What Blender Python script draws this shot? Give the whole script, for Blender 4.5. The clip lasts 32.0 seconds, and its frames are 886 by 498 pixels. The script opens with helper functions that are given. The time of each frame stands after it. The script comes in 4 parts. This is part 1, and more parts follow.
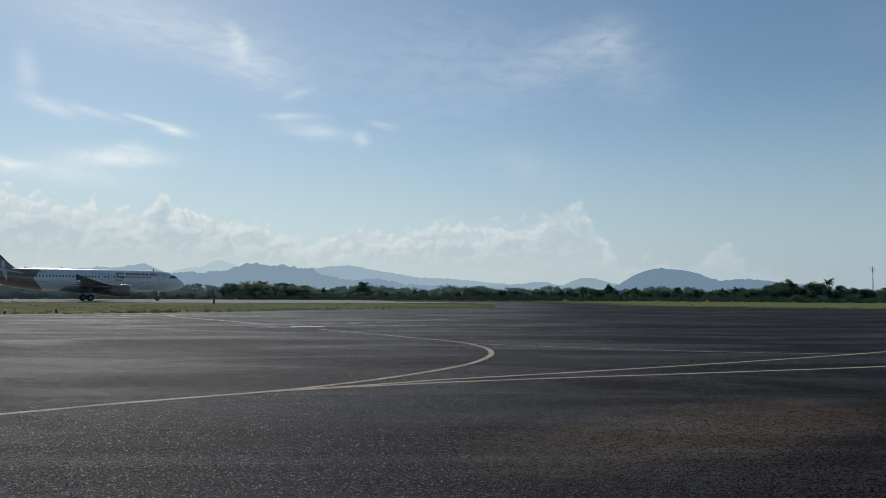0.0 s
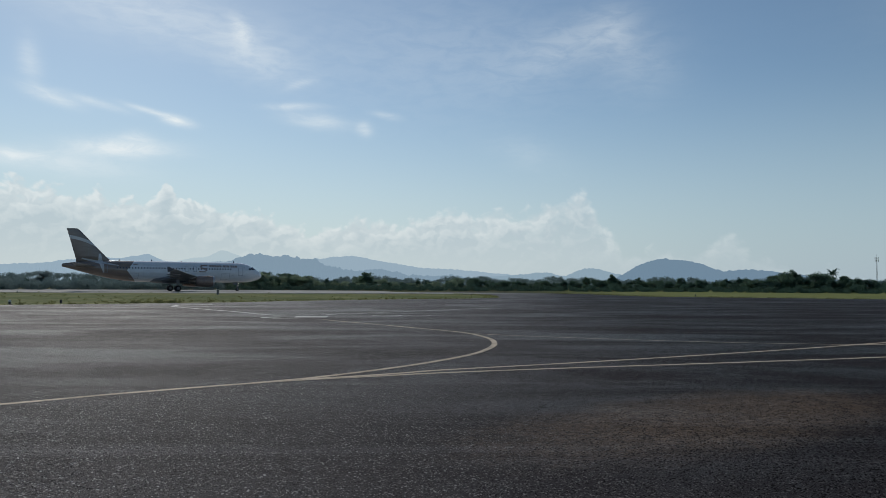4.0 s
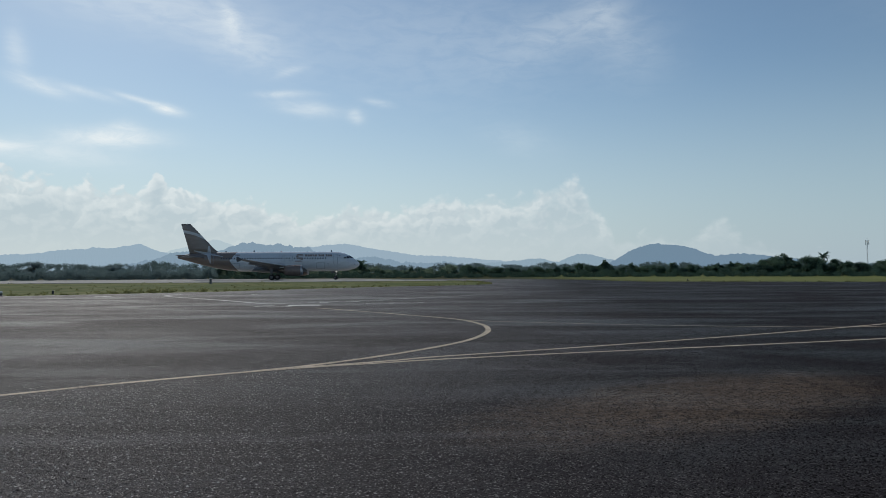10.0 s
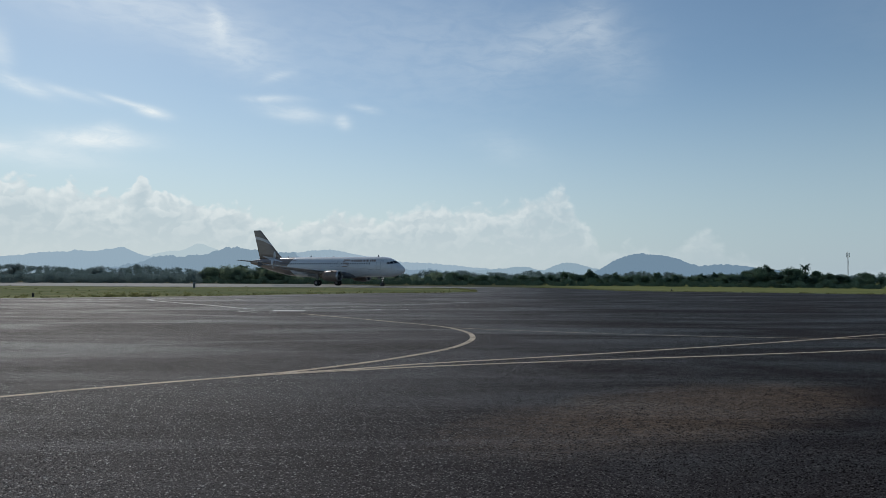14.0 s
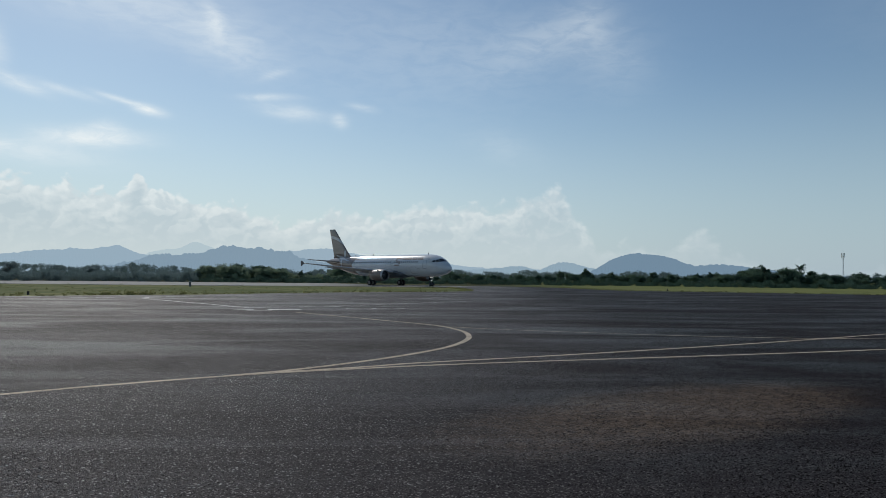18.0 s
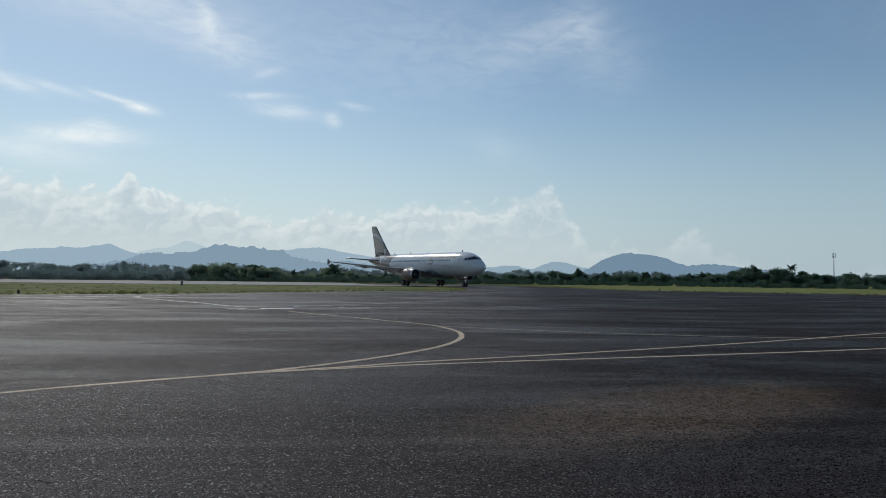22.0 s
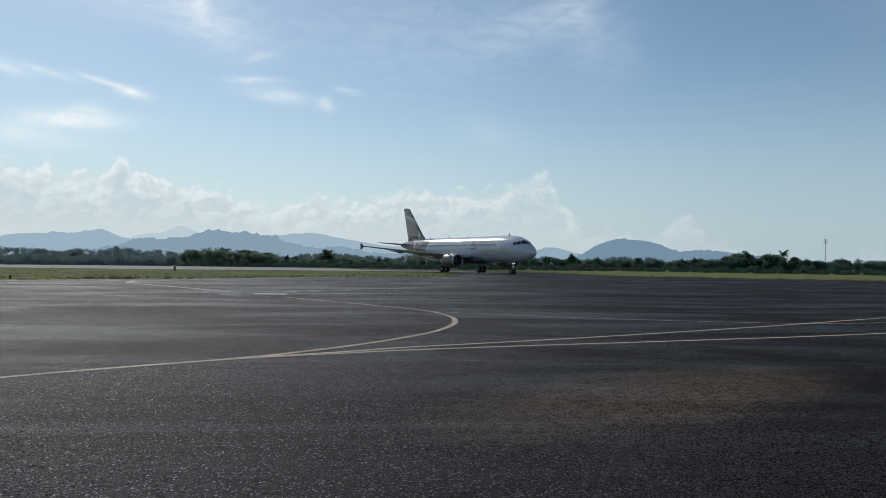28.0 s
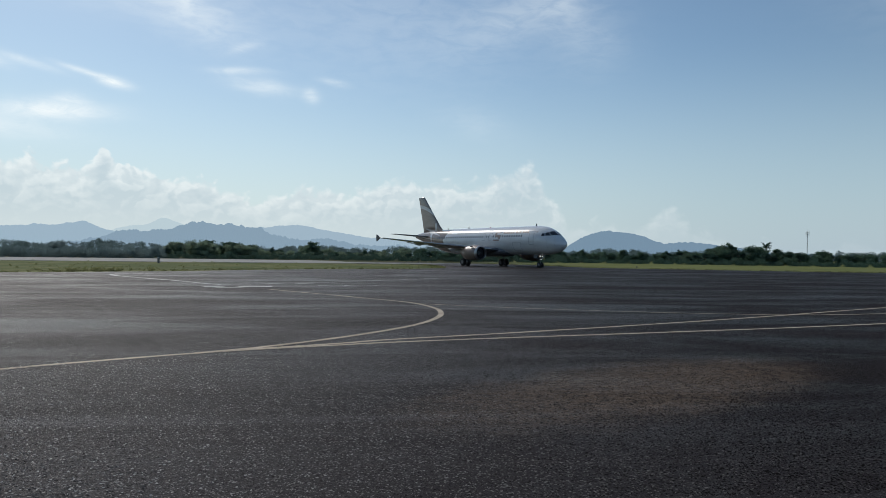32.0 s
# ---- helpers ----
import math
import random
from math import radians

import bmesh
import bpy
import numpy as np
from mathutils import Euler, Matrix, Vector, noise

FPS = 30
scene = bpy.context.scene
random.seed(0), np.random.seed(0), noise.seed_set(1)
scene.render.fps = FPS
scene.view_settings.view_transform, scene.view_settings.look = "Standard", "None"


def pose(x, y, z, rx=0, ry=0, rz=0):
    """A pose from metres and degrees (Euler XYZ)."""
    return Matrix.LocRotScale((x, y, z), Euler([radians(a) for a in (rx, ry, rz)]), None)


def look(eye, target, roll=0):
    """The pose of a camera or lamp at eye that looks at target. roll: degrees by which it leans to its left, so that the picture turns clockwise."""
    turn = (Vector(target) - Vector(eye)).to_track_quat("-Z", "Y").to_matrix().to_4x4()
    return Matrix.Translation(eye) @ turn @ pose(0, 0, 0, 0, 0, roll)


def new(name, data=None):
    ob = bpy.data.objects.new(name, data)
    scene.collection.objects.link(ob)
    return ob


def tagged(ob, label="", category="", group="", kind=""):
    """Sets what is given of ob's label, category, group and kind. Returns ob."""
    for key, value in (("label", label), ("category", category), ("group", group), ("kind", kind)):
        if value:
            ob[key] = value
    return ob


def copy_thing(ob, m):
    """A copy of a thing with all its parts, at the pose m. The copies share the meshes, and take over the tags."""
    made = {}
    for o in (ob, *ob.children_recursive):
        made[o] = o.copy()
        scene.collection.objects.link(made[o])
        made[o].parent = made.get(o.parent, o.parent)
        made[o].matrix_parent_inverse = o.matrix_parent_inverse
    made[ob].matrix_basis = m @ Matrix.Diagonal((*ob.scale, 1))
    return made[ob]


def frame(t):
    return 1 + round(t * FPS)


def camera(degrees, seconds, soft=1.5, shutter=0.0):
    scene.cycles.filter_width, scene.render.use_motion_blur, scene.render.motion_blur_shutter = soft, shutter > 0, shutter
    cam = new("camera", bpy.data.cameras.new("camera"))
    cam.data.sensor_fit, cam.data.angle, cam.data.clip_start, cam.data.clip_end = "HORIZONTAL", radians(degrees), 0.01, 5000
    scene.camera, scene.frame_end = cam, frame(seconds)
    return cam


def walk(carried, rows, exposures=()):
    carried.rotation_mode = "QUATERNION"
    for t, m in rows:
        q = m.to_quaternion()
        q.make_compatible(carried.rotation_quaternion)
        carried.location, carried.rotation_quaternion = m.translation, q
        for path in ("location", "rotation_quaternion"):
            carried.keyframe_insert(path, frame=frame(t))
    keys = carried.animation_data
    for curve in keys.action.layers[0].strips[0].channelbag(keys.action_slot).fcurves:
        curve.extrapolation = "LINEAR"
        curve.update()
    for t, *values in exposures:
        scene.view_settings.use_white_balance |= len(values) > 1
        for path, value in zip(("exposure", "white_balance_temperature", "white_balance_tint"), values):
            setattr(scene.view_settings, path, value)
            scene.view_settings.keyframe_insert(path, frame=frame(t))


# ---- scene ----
cam = camera(64.14, 32.0, soft=0.6)
EYE = Vector((0.0, 0.0, 1.549))


def view(turn, tilt, roll):
    """Camera pose from its turn to the right, its tilt up and its roll, in degrees."""
    a, e = radians(turn), radians(tilt)
    way = Vector((math.sin(a) * math.cos(e), math.cos(a) * math.cos(e), math.sin(e)))
    return look(EYE, EYE + way * 100.0, roll)


walk(cam, [
    (0.0, view(0.010, 3.665, 0.289)),
    (0.5, view(-0.168, 3.586, 0.261)),
    (1.0, view(-0.292, 3.477, 0.261)),
    (1.5, view(-0.365, 3.368, 0.202)),
    (2.0, view(-0.359, 3.246, 0.231)),
    (2.5, view(-0.344, 3.131, 0.255)),
    (3.0, view(-0.318, 3.036, 0.306)),
    (3.5, view(-0.278, 2.959, 0.332)),
    (5.5, view(-0.125, 2.639, 0.155)),
    (6.0, view(-0.088, 2.501, 0.222)),
    (6.5, view(-0.009, 2.382, 0.200)),
    (7.0, view(0.047, 2.266, 0.168)),
    (7.5, view(0.117, 2.162, 0.115)),
    (8.0, view(0.141, 2.101, 0.001)),
    (8.5, view(0.167, 2.030, -0.087)),
    (9.0, view(0.180, 1.997, -0.191)),
    (9.5, view(0.234, 1.933, -0.242)),
    (10.0, view(0.321, 1.841, -0.287)),
    (10.5, view(0.421, 1.728, -0.226)),
    (11.0, view(0.565, 1.649, -0.215)),
    (11.5, view(0.770, 1.565, -0.092)),
    (12.0, view(0.979, 1.613, -0.004)),
    (12.5, view(1.162, 1.739, 0.135)),
    (13.0, view(1.307, 1.979, 0.282)),
    (13.5, view(1.418, 2.252, 0.354)),
    (14.0, view(1.482, 2.424, 0.418)),
    (14.5, view(1.582, 2.482, 0.430)),
    (16.5, view(1.717, 2.311, 0.652)),
    (17.0, view(1.728, 2.310, 0.661)),
    (17.5, view(1.764, 2.331, 0.604)),
    (18.0, view(1.774, 2.359, 0.591)),
    (18.5, view(1.830, 2.408, 0.582)),
    (19.0, view(1.918, 2.445, 0.653)),
    (19.5, view(2.010, 2.464, 0.628)),
    (20.0, view(2.103, 2.437, 0.615)),
    (20.5, view(2.174, 2.373, 0.639)),
    (21.0, view(2.232, 2.304, 0.667)),
    (21.5, view(2.300, 2.299, 0.656)),
    (22.0, view(2.352, 2.309, 0.686)),
    (22.5, view(2.373, 2.314, 0.771)),
    (23.0, view(2.382, 2.310, 0.895)),
    (23.5, view(2.329, 2.273, 0.890)),
    (24.0, view(2.277, 2.175, 0.903)),
    (24.5, view(2.214, 2.056, 0.769)),
    (25.0, view(2.213, 1.886, 0.666)),
    (25.5, view(2.248, 1.741, 0.664)),
    (27.5, view(2.819, 1.216, 0.740)),
    (28.0, view(2.879, 1.142, 0.733)),
    (28.5, view(2.890, 1.020, 0.704)),
    (29.0, view(2.888, 0.799, 0.739)),
    (29.5, view(2.932, 0.549, 0.642)),
    (30.0, view(3.011, 0.316, 0.578)),
    (30.5, view(3.093, 0.236, 0.539)),
    (31.0, view(3.223, 0.243, 0.564)),
    (31.5, view(3.501, 0.341, 0.642)),
    (32.0, view(4.033, 0.522, 0.719)),
], exposures=[(0.0, -0.06), (14.0, -0.02), (25.0, 0.04), (32.0, 0.13)])

# ---- world, sun ----
SUN_AZ, SUN_EL = -28.0, 36.0    # degrees to the right of +y, and up
SKY = 0.080
world = bpy.data.worlds.new("sky")
scene.world = world
world.use_nodes = True
wt = world.node_tree
wt.nodes.clear()


class Graph:
    """Short hand for building node graphs."""

    def __init__(self, tree):
        self.t = tree

    def node(self, kind, **sets):
        n = self.t.nodes.new(kind)
        for k, v in sets.items():
            setattr(n, k, v)
        return n

    def put(self, socket, v):
        if hasattr(v, "is_linked"):
            self.t.links.new(v, socket)
        elif v is not None:
            socket.default_value = v

    def m(self, op, a, b=None, c=None, clamp=False):
        n = self.node("ShaderNodeMath", operation=op, use_clamp=clamp)
        for i, v in enumerate((a, b, c)):
            self.put(n.inputs[i], v)
        return n.outputs[0]

    def step(self, v, lo, hi, a=0.0, b=1.0):
        n = self.node("ShaderNodeMapRange", interpolation_type="SMOOTHSTEP")
        for i, x in enumerate((v, lo, hi, a, b)):
            self.put(n.inputs[i], x)
        return n.outputs[0]

    def xyz(self, x, y, z):
        n = self.node("ShaderNodeCombineXYZ")
        for i, v in enumerate((x, y, z)):
            self.put(n.inputs[i], v)
        return n.outputs[0]

    def noise(self, vec, scale, detail=4.0, rough=0.5, distort=0.0):
        n = self.node("ShaderNodeTexNoise")
        self.put(n.inputs["Vector"], vec)
        n.inputs["Scale"].default_value, n.inputs["Detail"].default_value = scale, detail
        n.inputs["Roughness"].default_value, n.inputs["Distortion"].default_value = rough, distort
        return n.outputs["Fac"]

    def mix(self, f, a, b, blend="MIX"):
        n = self.node("ShaderNodeMix", data_type="RGBA", blend_type=blend)
        self.put(n.inputs[0], f)
        self.put(n.inputs[6], (*a, 1) if isinstance(a, tuple) and len(a) == 3 else a)
        self.put(n.inputs[7], (*b, 1) if isinstance(b, tuple) and len(b) == 3 else b)
        return n.outputs[2]

    def map(self, vec, scale=(1, 1, 1), loc=(0, 0, 0), rot=(0, 0, 0)):
        n = self.node("ShaderNodeMapping")
        self.put(n.inputs[0], vec)
        n.inputs[1].default_value, n.inputs[2].default_value, n.inputs[3].default_value = loc, rot, scale
        return n.outputs[0]


def build_sky():
    g = Graph(wt)
    sky = g.node("ShaderNodeTexSky", sky_type="NISHITA", sun_disc=False, sun_elevation=radians(SUN_EL),
                 sun_rotation=radians(SUN_AZ), air_density=1.0, dust_density=0.3, ozone_density=1.7, altitude=20.0)
    base = g.node("ShaderNodeVectorMath", operation="SCALE")
    wt.links.new(sky.outputs[0], base.inputs[0])
    base.inputs["Scale"].default_value = SKY
    sep = g.node("ShaderNodeSeparateXYZ")
    wt.links.new(g.node("ShaderNodeTexCoord").outputs["Generated"], sep.inputs[0])
    x, y, z = sep.outputs
    az = g.m("MULTIPLY", g.m("ARCTAN2", x, y), 57.2958)
    el = g.m("MULTIPLY", g.m("ARCSINE", z), 57.2958)
    flat = g.xyz(az, el, 0.0)
    # top of the cumulus bank, by compass direction
    ramp = g.node("ShaderNodeValToRGB")
    wt.links.new(g.m("MULTIPLY_ADD", az, 1 / 120, 0.5), ramp.inputs[0])
    tops = ((-58, 4.5), (-32, 7.2), (-28, 6.9), (-24, 6.5), (-21.8, 6.6), (-19.8, 6.4), (-15.6, 5.8), (-11.8, 5.0), (-9, 4.6),
            (-6.4, 5.8), (-3.7, 5.7), (0, 6.2), (4, 6.4), (7.8, 6.3), (11.2, 8.0), (12.4, 5.9), (14.2, 2.8), (18.2, 2.6),
            (20.2, 3.7), (22.3, 4.7), (23.4, 2.6), (30, 1.2), (58, 2.0))
    e = ramp.color_ramp.elements
    while len(e) < len(tops):
        e.new(0.5)
    for el_, (a, t) in zip(e, tops):
        el_.position, v = (a + 60) / 120, t / 12
        el_.color = (v, v, v, 1)
    tower = g.m("MULTIPLY", g.m("EXPONENT", g.m("MULTIPLY", g.m("POWER", g.m("MULTIPLY", g.m("ADD", az, 21.7), 1.9), 2.0), -1.0)), 1.7)
    top = g.m("ADD", g.m("MULTIPLY", ramp.outputs[0], 12.0), tower)
    n1 = g.noise(g.map(flat, (0.34, 0.42, 1)), 1.0, 9, 0.55, 0.6)
    n2 = g.noise(g.map(flat, (0.8, 1.1, 1), (3.1, 7.7, 0)), 1.0, 8, 0.62, 0.5)
    # billows, on ground bent by a fine noise
    bend = g.node("ShaderNodeTexNoise")
    g.put(bend.inputs["Vector"], flat)
    bend.inputs["Scale"].default_value, bend.inputs["Detail"].default_value = 0.55, 6.0
    off = g.node("ShaderNodeVectorMath", operation="MULTIPLY_ADD")
    wt.links.new(bend.outputs["Color"], off.inputs[0])
    off.inputs[1].default_value = (2.0, 1.6, 0.0)
    g.put(off.inputs[2], flat)

    def billow(shift):
        v = g.node("ShaderNodeTexVoronoi", feature="SMOOTH_F1")
        g.put(v.inputs["Vector"], g.map(off.outputs[0], (0.52, 0.66, 1), shift))
        v.inputs["Scale"].default_value, v.inputs["Detail"].default_value, v.inputs["Smoothness"].default_value = 1.0, 2.0, 0.6
        v.inputs["Roughness"].default_value = 0.55
        return v.outputs[0]

    puff, sunward = billow((0, 0, 0)), billow((-0.16, 0.24, 0))
    d = g.m("ADD", g.m("SUBTRACT", top, el), g.m("ADD", g.m("MULTIPLY_ADD", n1, 3.2, -1.65), g.m("MULTIPLY_ADD", puff, -1.5, 1.15)))
    bank = g.step(d, -0.15, g.step(az, -16.0, 8.0, 0.45, 1.0))
    right = g.m("MINIMUM", g.step(az, -14.0, -2.0, 1.0, 0.68), g.step(az, 5.0, 19.0, 0.70, 0.42))
    right = g.m("MULTIPLY", right, g.step(az, -110.0, -70.0, 0.3, 1.0))
    thin = g.m("MAXIMUM", g.step(n2, 0.34, 0.60, 0.72, 1.0), g.step(az, 1.0, 12.0, 1.0, 0.45))
    right = g.m("MULTIPLY", right, thin)
    bank = g.m("MULTIPLY", g.m("MULTIPLY", bank, right), g.step(el, 0.0, 3.5, 0.45, 1.0))
    lit = g.step(g.m("SUBTRACT", sunward, puff), -0.20, 0.24)
    crest = g.step(d, 0.05, 2.4, 1.0, 0.0)
    body = g.m("MULTIPLY_ADD", g.m("MULTIPLY", lit, g.step(d, 0.4, 4.5, 1.15, 0.45)), 0.46, g.m("MULTIPLY_ADD", crest, 0.46, g.m("MULTIPLY_ADD", n2, 0.9, -0.50)), clamp=True)
    tone = g.mix(body, (0.480, 0.568, 0.622), (0.81, 0.85, 0.85))
    tone = g.mix(g.step(el, 0.5, 5.0, 0.75, 0.0), tone, (0.560, 0.640, 0.676))
    # pale humid air along the horizon, bluer away from the sun
    humid = g.step(el, -2.0, 17.0, 0.92, 0.0)
    air = g.mix(g.step(az, -10.0, 34.0), (0.525, 0.622, 0.675), (0.378, 0.486, 0.572))
    air = g.mix(g.step(g.m("ABSOLUTE", g.m("ADD", az, 28.0)), 75.0, 130.0), air, (0.235, 0.355, 0.53))
    clear = g.mix(humid, g.mix(1.0, base.outputs[0], (0.925, 1.0, 0.985), "MULTIPLY"), air)
    col = g.mix(bank, clear, tone)
    # thin high wisps: (az, el, half width, half height, lean, strength)
    wisps = ((-29.6, 13.1, 1.7, 0.42, -14, 0.58), (-26.6, 13.0, 2.0, 0.28, -12, 0.43), (-21.1, 12.25, 1.0, 0.32, -9, 1.2), (-23.2, 12.8, 1.6, 0.2, -12, 0.6),
             (-12.4, 13.9, 2.0, 0.26, 3, 0.50), (-10.6, 12.9, 2.3, 0.6, -5, 0.47), (-6.7, 12.4, 0.6, 0.5, 0, 0.54),
             (-4.9, 13.5, 1.0, 0.25, -8, 0.36), (-25.0, 9.9, 3.3, 0.62, 2, 0.95), (-24.0, 10.7, 1.2, 0.5, 4, 0.45), (-29.5, 8.6, 5.0, 0.8, -3, 0.48),
             (-23.0, 19.6, 9.0, 2.0, -6, 0.34), (-16.6, 19.3, 0.6, 1.0, 30, 0.42), (-15.5, 17.4, 3.6, 1.6, -18, 0.32),
             (-31.0, 15.3, 0.7, 1.5, 10, 0.36), (-11.8, 15.7, 1.3, 0.3, 18, 0.29), (-32.2, 8.8, 1.6, 0.4, 0, 0.50),
             (13.4, 19.4, 1.8, 1.9, 55, 0.19), (9.5, 18.6, 4.5, 1.6, 20, 0.20), (15.5, 17.0, 2.4, 3.0, 70, 0.14),
             (6.6, 10.5, 3.0, 1.2, -15, 0.12), (0.0, 18.0, 12.0, 4.5, 0, 0.16), (-60, 20, 14, 3, 5, 0.36), (50, 16, 12, 3, -8, 0.29))
    streak = g.noise(g.map(flat, (0.42, 1.25, 1), (1.3, 2.2, 0), (0, 0, 0.12)), 1.0, 9, 0.62, 0.5)
    total = None
    for a, b, w, h, lean, s in wisps:
        c, sn = math.cos(radians(lean)), math.sin(radians(lean))
        da, de = g.m("SUBTRACT", az, a), g.m("SUBTRACT", el, b)
        u = g.m("ADD", g.m("MULTIPLY", da, c / w), g.m("MULTIPLY", de, sn / w))
        v = g.m("ADD", g.m("MULTIPLY", da, -sn / h), g.m("MULTIPLY", de, c / h))
        r = g.m("ADD", g.m("MULTIPLY", u, u), g.m("MULTIPLY", v, v))
        f = g.m("MULTIPLY", g.m("EXPONENT", g.m("MULTIPLY", r, -1.0)), s)
        total = f if total is None else g.m("ADD", total, f)
    wisp = g.m("MULTIPLY", total, g.step(streak, 0.30, 0.66, 0.50, 1.02), clamp=True)
    col = g.mix(wisp, col, (0.83, 0.89, 0.91))
    bg = g.node("ShaderNodeBackground")
    wt.links.new(col, bg.inputs[0])
    out = g.node("ShaderNodeOutputWorld")
    wt.links.new(bg.outputs[0], out.inputs[0])


build_sky()
sun = new("sun", bpy.data.lights.new("sun", "SUN"))
sun.data.energy, sun.data.angle, sun.data.color = 2.4, radians(0.53), (1.0, 0.95, 0.87)
sa, se = radians(SUN_AZ), radians(SUN_EL)
SUN_DIR = Vector((math.sin(sa) * math.cos(se), math.cos(sa) * math.cos(se), math.sin(se)))
sun.matrix_world = look(SUN_DIR * 300, (0, 0, 0))


# ---- materials ----
def material(name, build):
    m = bpy.data.materials.new(name)
    m.use_nodes = True
    m.node_tree.nodes.clear()
    g = Graph(m.node_tree)
    out = g.node("ShaderNodeOutputMaterial")
    m.node_tree.links.new(build(g), out.inputs[0])
    return m


def principled(g, color, rough=0.5, metal=0.0, bump=None, strength=0.3, depth=0.01, spec=0.5, coat=0.0, emit=None, power=0.0):
    n = g.node("ShaderNodeBsdfPrincipled")
    g.put(n.inputs["Base Color"], (*color, 1) if isinstance(color, tuple) else color)
    g.put(n.inputs["Roughness"], rough)
    g.put(n.inputs["Metallic"], metal)
    g.put(n.inputs["Specular IOR Level"], spec)
    n.inputs["Coat Weight"].default_value = coat
    n.inputs["Coat Roughness"].default_value = 0.05
    if emit:
        n.inputs["Emission Color"].default_value, n.inputs["Emission Strength"].default_value = (*emit, 1), power
    if bump is not None:
        b = g.node("ShaderNodeBump")
        b.inputs["Strength"].default_value, b.inputs["Distance"].default_value = strength, depth
        g.put(b.inputs["Height"], bump)
        g.t.links.new(b.outputs[0], n.inputs["Normal"])
    return n.outputs[0]


def coords(g, which="Object"):
    return g.node("ShaderNodeTexCoord").outputs[which]


def plain(name, color, rough=0.5, metal=0.0, vary=0.12, scale=3.0, spec=0.5, coat=0.0, fine=40.0):
    """A painted, metal or rubber surface with faint grime at two scales."""
    def build(g):
        p = coords(g)
        a, b = g.noise(p, scale, 4), g.noise(p, fine, 3)
        k = g.m("ADD", g.m("MULTIPLY", a, 0.7), g.m("MULTIPLY", b, 0.3))
        dark = tuple(c * (1 - 2 * vary) for c in color)
        lite = tuple(min(1, c * (1 + vary)) for c in color)
        c = g.mix(g.step(k, 0.35, 0.65), dark, lite)
        r = g.m("MULTIPLY_ADD", a, 0.2, rough - 0.1)
        return principled(g, c, r, metal, None, spec=spec, coat=coat)
    return material(name, build)


def asphalt_build(g, base=0.040, brown=True):
    p = coords(g)
    sep = g.node("ShaderNodeSeparateXYZ")
    g.t.links.new(p, sep.inputs[0])
    big = g.noise(p, 0.09, 5, 0.55)
    mid = g.noise(g.map(p, (0.10, 0.36, 1), (0, 0, 0), (0, 0, radians(-8))), 1.0, 7, 0.66, 0.8)
    fine = g.noise(p, 55.0, 3, 0.7)
    gravel = g.noise(p, 17.0, 5, 0.75)
    cell = g.node("ShaderNodeTexVoronoi")
    g.put(cell.inputs["Vector"], p)
    cell.inputs["Scale"].default_value = 85.0
    rnd = g.node("ShaderNodeSeparateColor")
    g.t.links.new(cell.outputs["Color"], rnd.inputs[0])
    stone = g.step(rnd.outputs[0], 0.90, 0.95)
    hole = g.node("ShaderNodeTexVoronoi")
    g.put(hole.inputs["Vector"], p)
    hole.inputs["Scale"].default_value = 36.0
    rnd2 = g.node("ShaderNodeSeparateColor")
    g.t.links.new(hole.outputs["Color"], rnd2.inputs[0])
    pit = g.m("MULTIPLY", g.step(rnd2.outputs[1], 0.52, 0.62), g.step(hole.outputs["Distance"], 0.25, 0.45, 1.0, 0.0))
    tone = lambda k: (base * k * 1.22, base * k * 0.94, base * k * 0.97)
    c = g.mix(g.step(big, 0.3, 0.7), tone(0.80), tone(1.2))
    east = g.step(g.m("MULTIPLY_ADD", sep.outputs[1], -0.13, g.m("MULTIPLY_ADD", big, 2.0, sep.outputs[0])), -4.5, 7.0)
    c = g.mix(g.m("MULTIPLY", east, 0.97), c, tone(0.18))    # sun sheen fading eastwards, put into the colour as darkening
    c = g.mix(g.step(mid, 0.36, 0.64, 0.0, 0.85), c, tone(0.45))
    tyre = g.noise(g.map(p, (0.035, 0.75, 1), (4, 9, 0), (0, 0, radians(-5))), 1.0, 5, 0.6, 0.4)
    c = g.mix(g.step(tyre, 0.50, 0.64, 0.0, 0.72), c, tone(0.34))    # long dark rubber and oil streaks
    c = g.mix(g.step(tyre, 0.44, 0.33, 0.0, 0.35), c, tone(1.5))
    if brown:
        # dried mud: a long smear and its crumbs
        u = g.m("ADD", g.m("MULTIPLY", g.m("SUBTRACT", sep.outputs[0], 3.2), 0.83), g.m("MULTIPLY", g.m("SUBTRACT", sep.outputs[1], 8.5), 0.56))
        v = g.m("ADD", g.m("MULTIPLY", g.m("SUBTRACT", sep.outputs[0], 3.2), -0.56), g.m("MULTIPLY", g.m("SUBTRACT", sep.outputs[1], 8.5), 0.83))
        r = g.m("ADD", g.m("POWER", g.m("DIVIDE", g.m("ABSOLUTE", u), 3.9), 2.0), g.m("POWER", g.m("DIVIDE", g.m("ABSOLUTE", v), 1.5), 2.0))
        smear = g.m("MULTIPLY", g.step(g.m("ADD", r, g.m("MULTIPLY", g.noise(p, 1.6, 5, 0.6), 1.1)), 0.55, 1.75, 1.0, 0.0), g.step(g.noise(p, 7.0, 4, 0.6), 0.3, 0.6, 0.35, 1.0))
        c = g.mix(g.m("MULTIPLY", smear, 0.92), c, (0.190, 0.134, 0.090))
    c = g.mix(g.step(gravel, 0.36, 0.62, 0.55, 0.0), c, tone(0.42))
    # grain and stones muted with the same painted eastward darkening
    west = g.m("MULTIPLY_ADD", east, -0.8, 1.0)
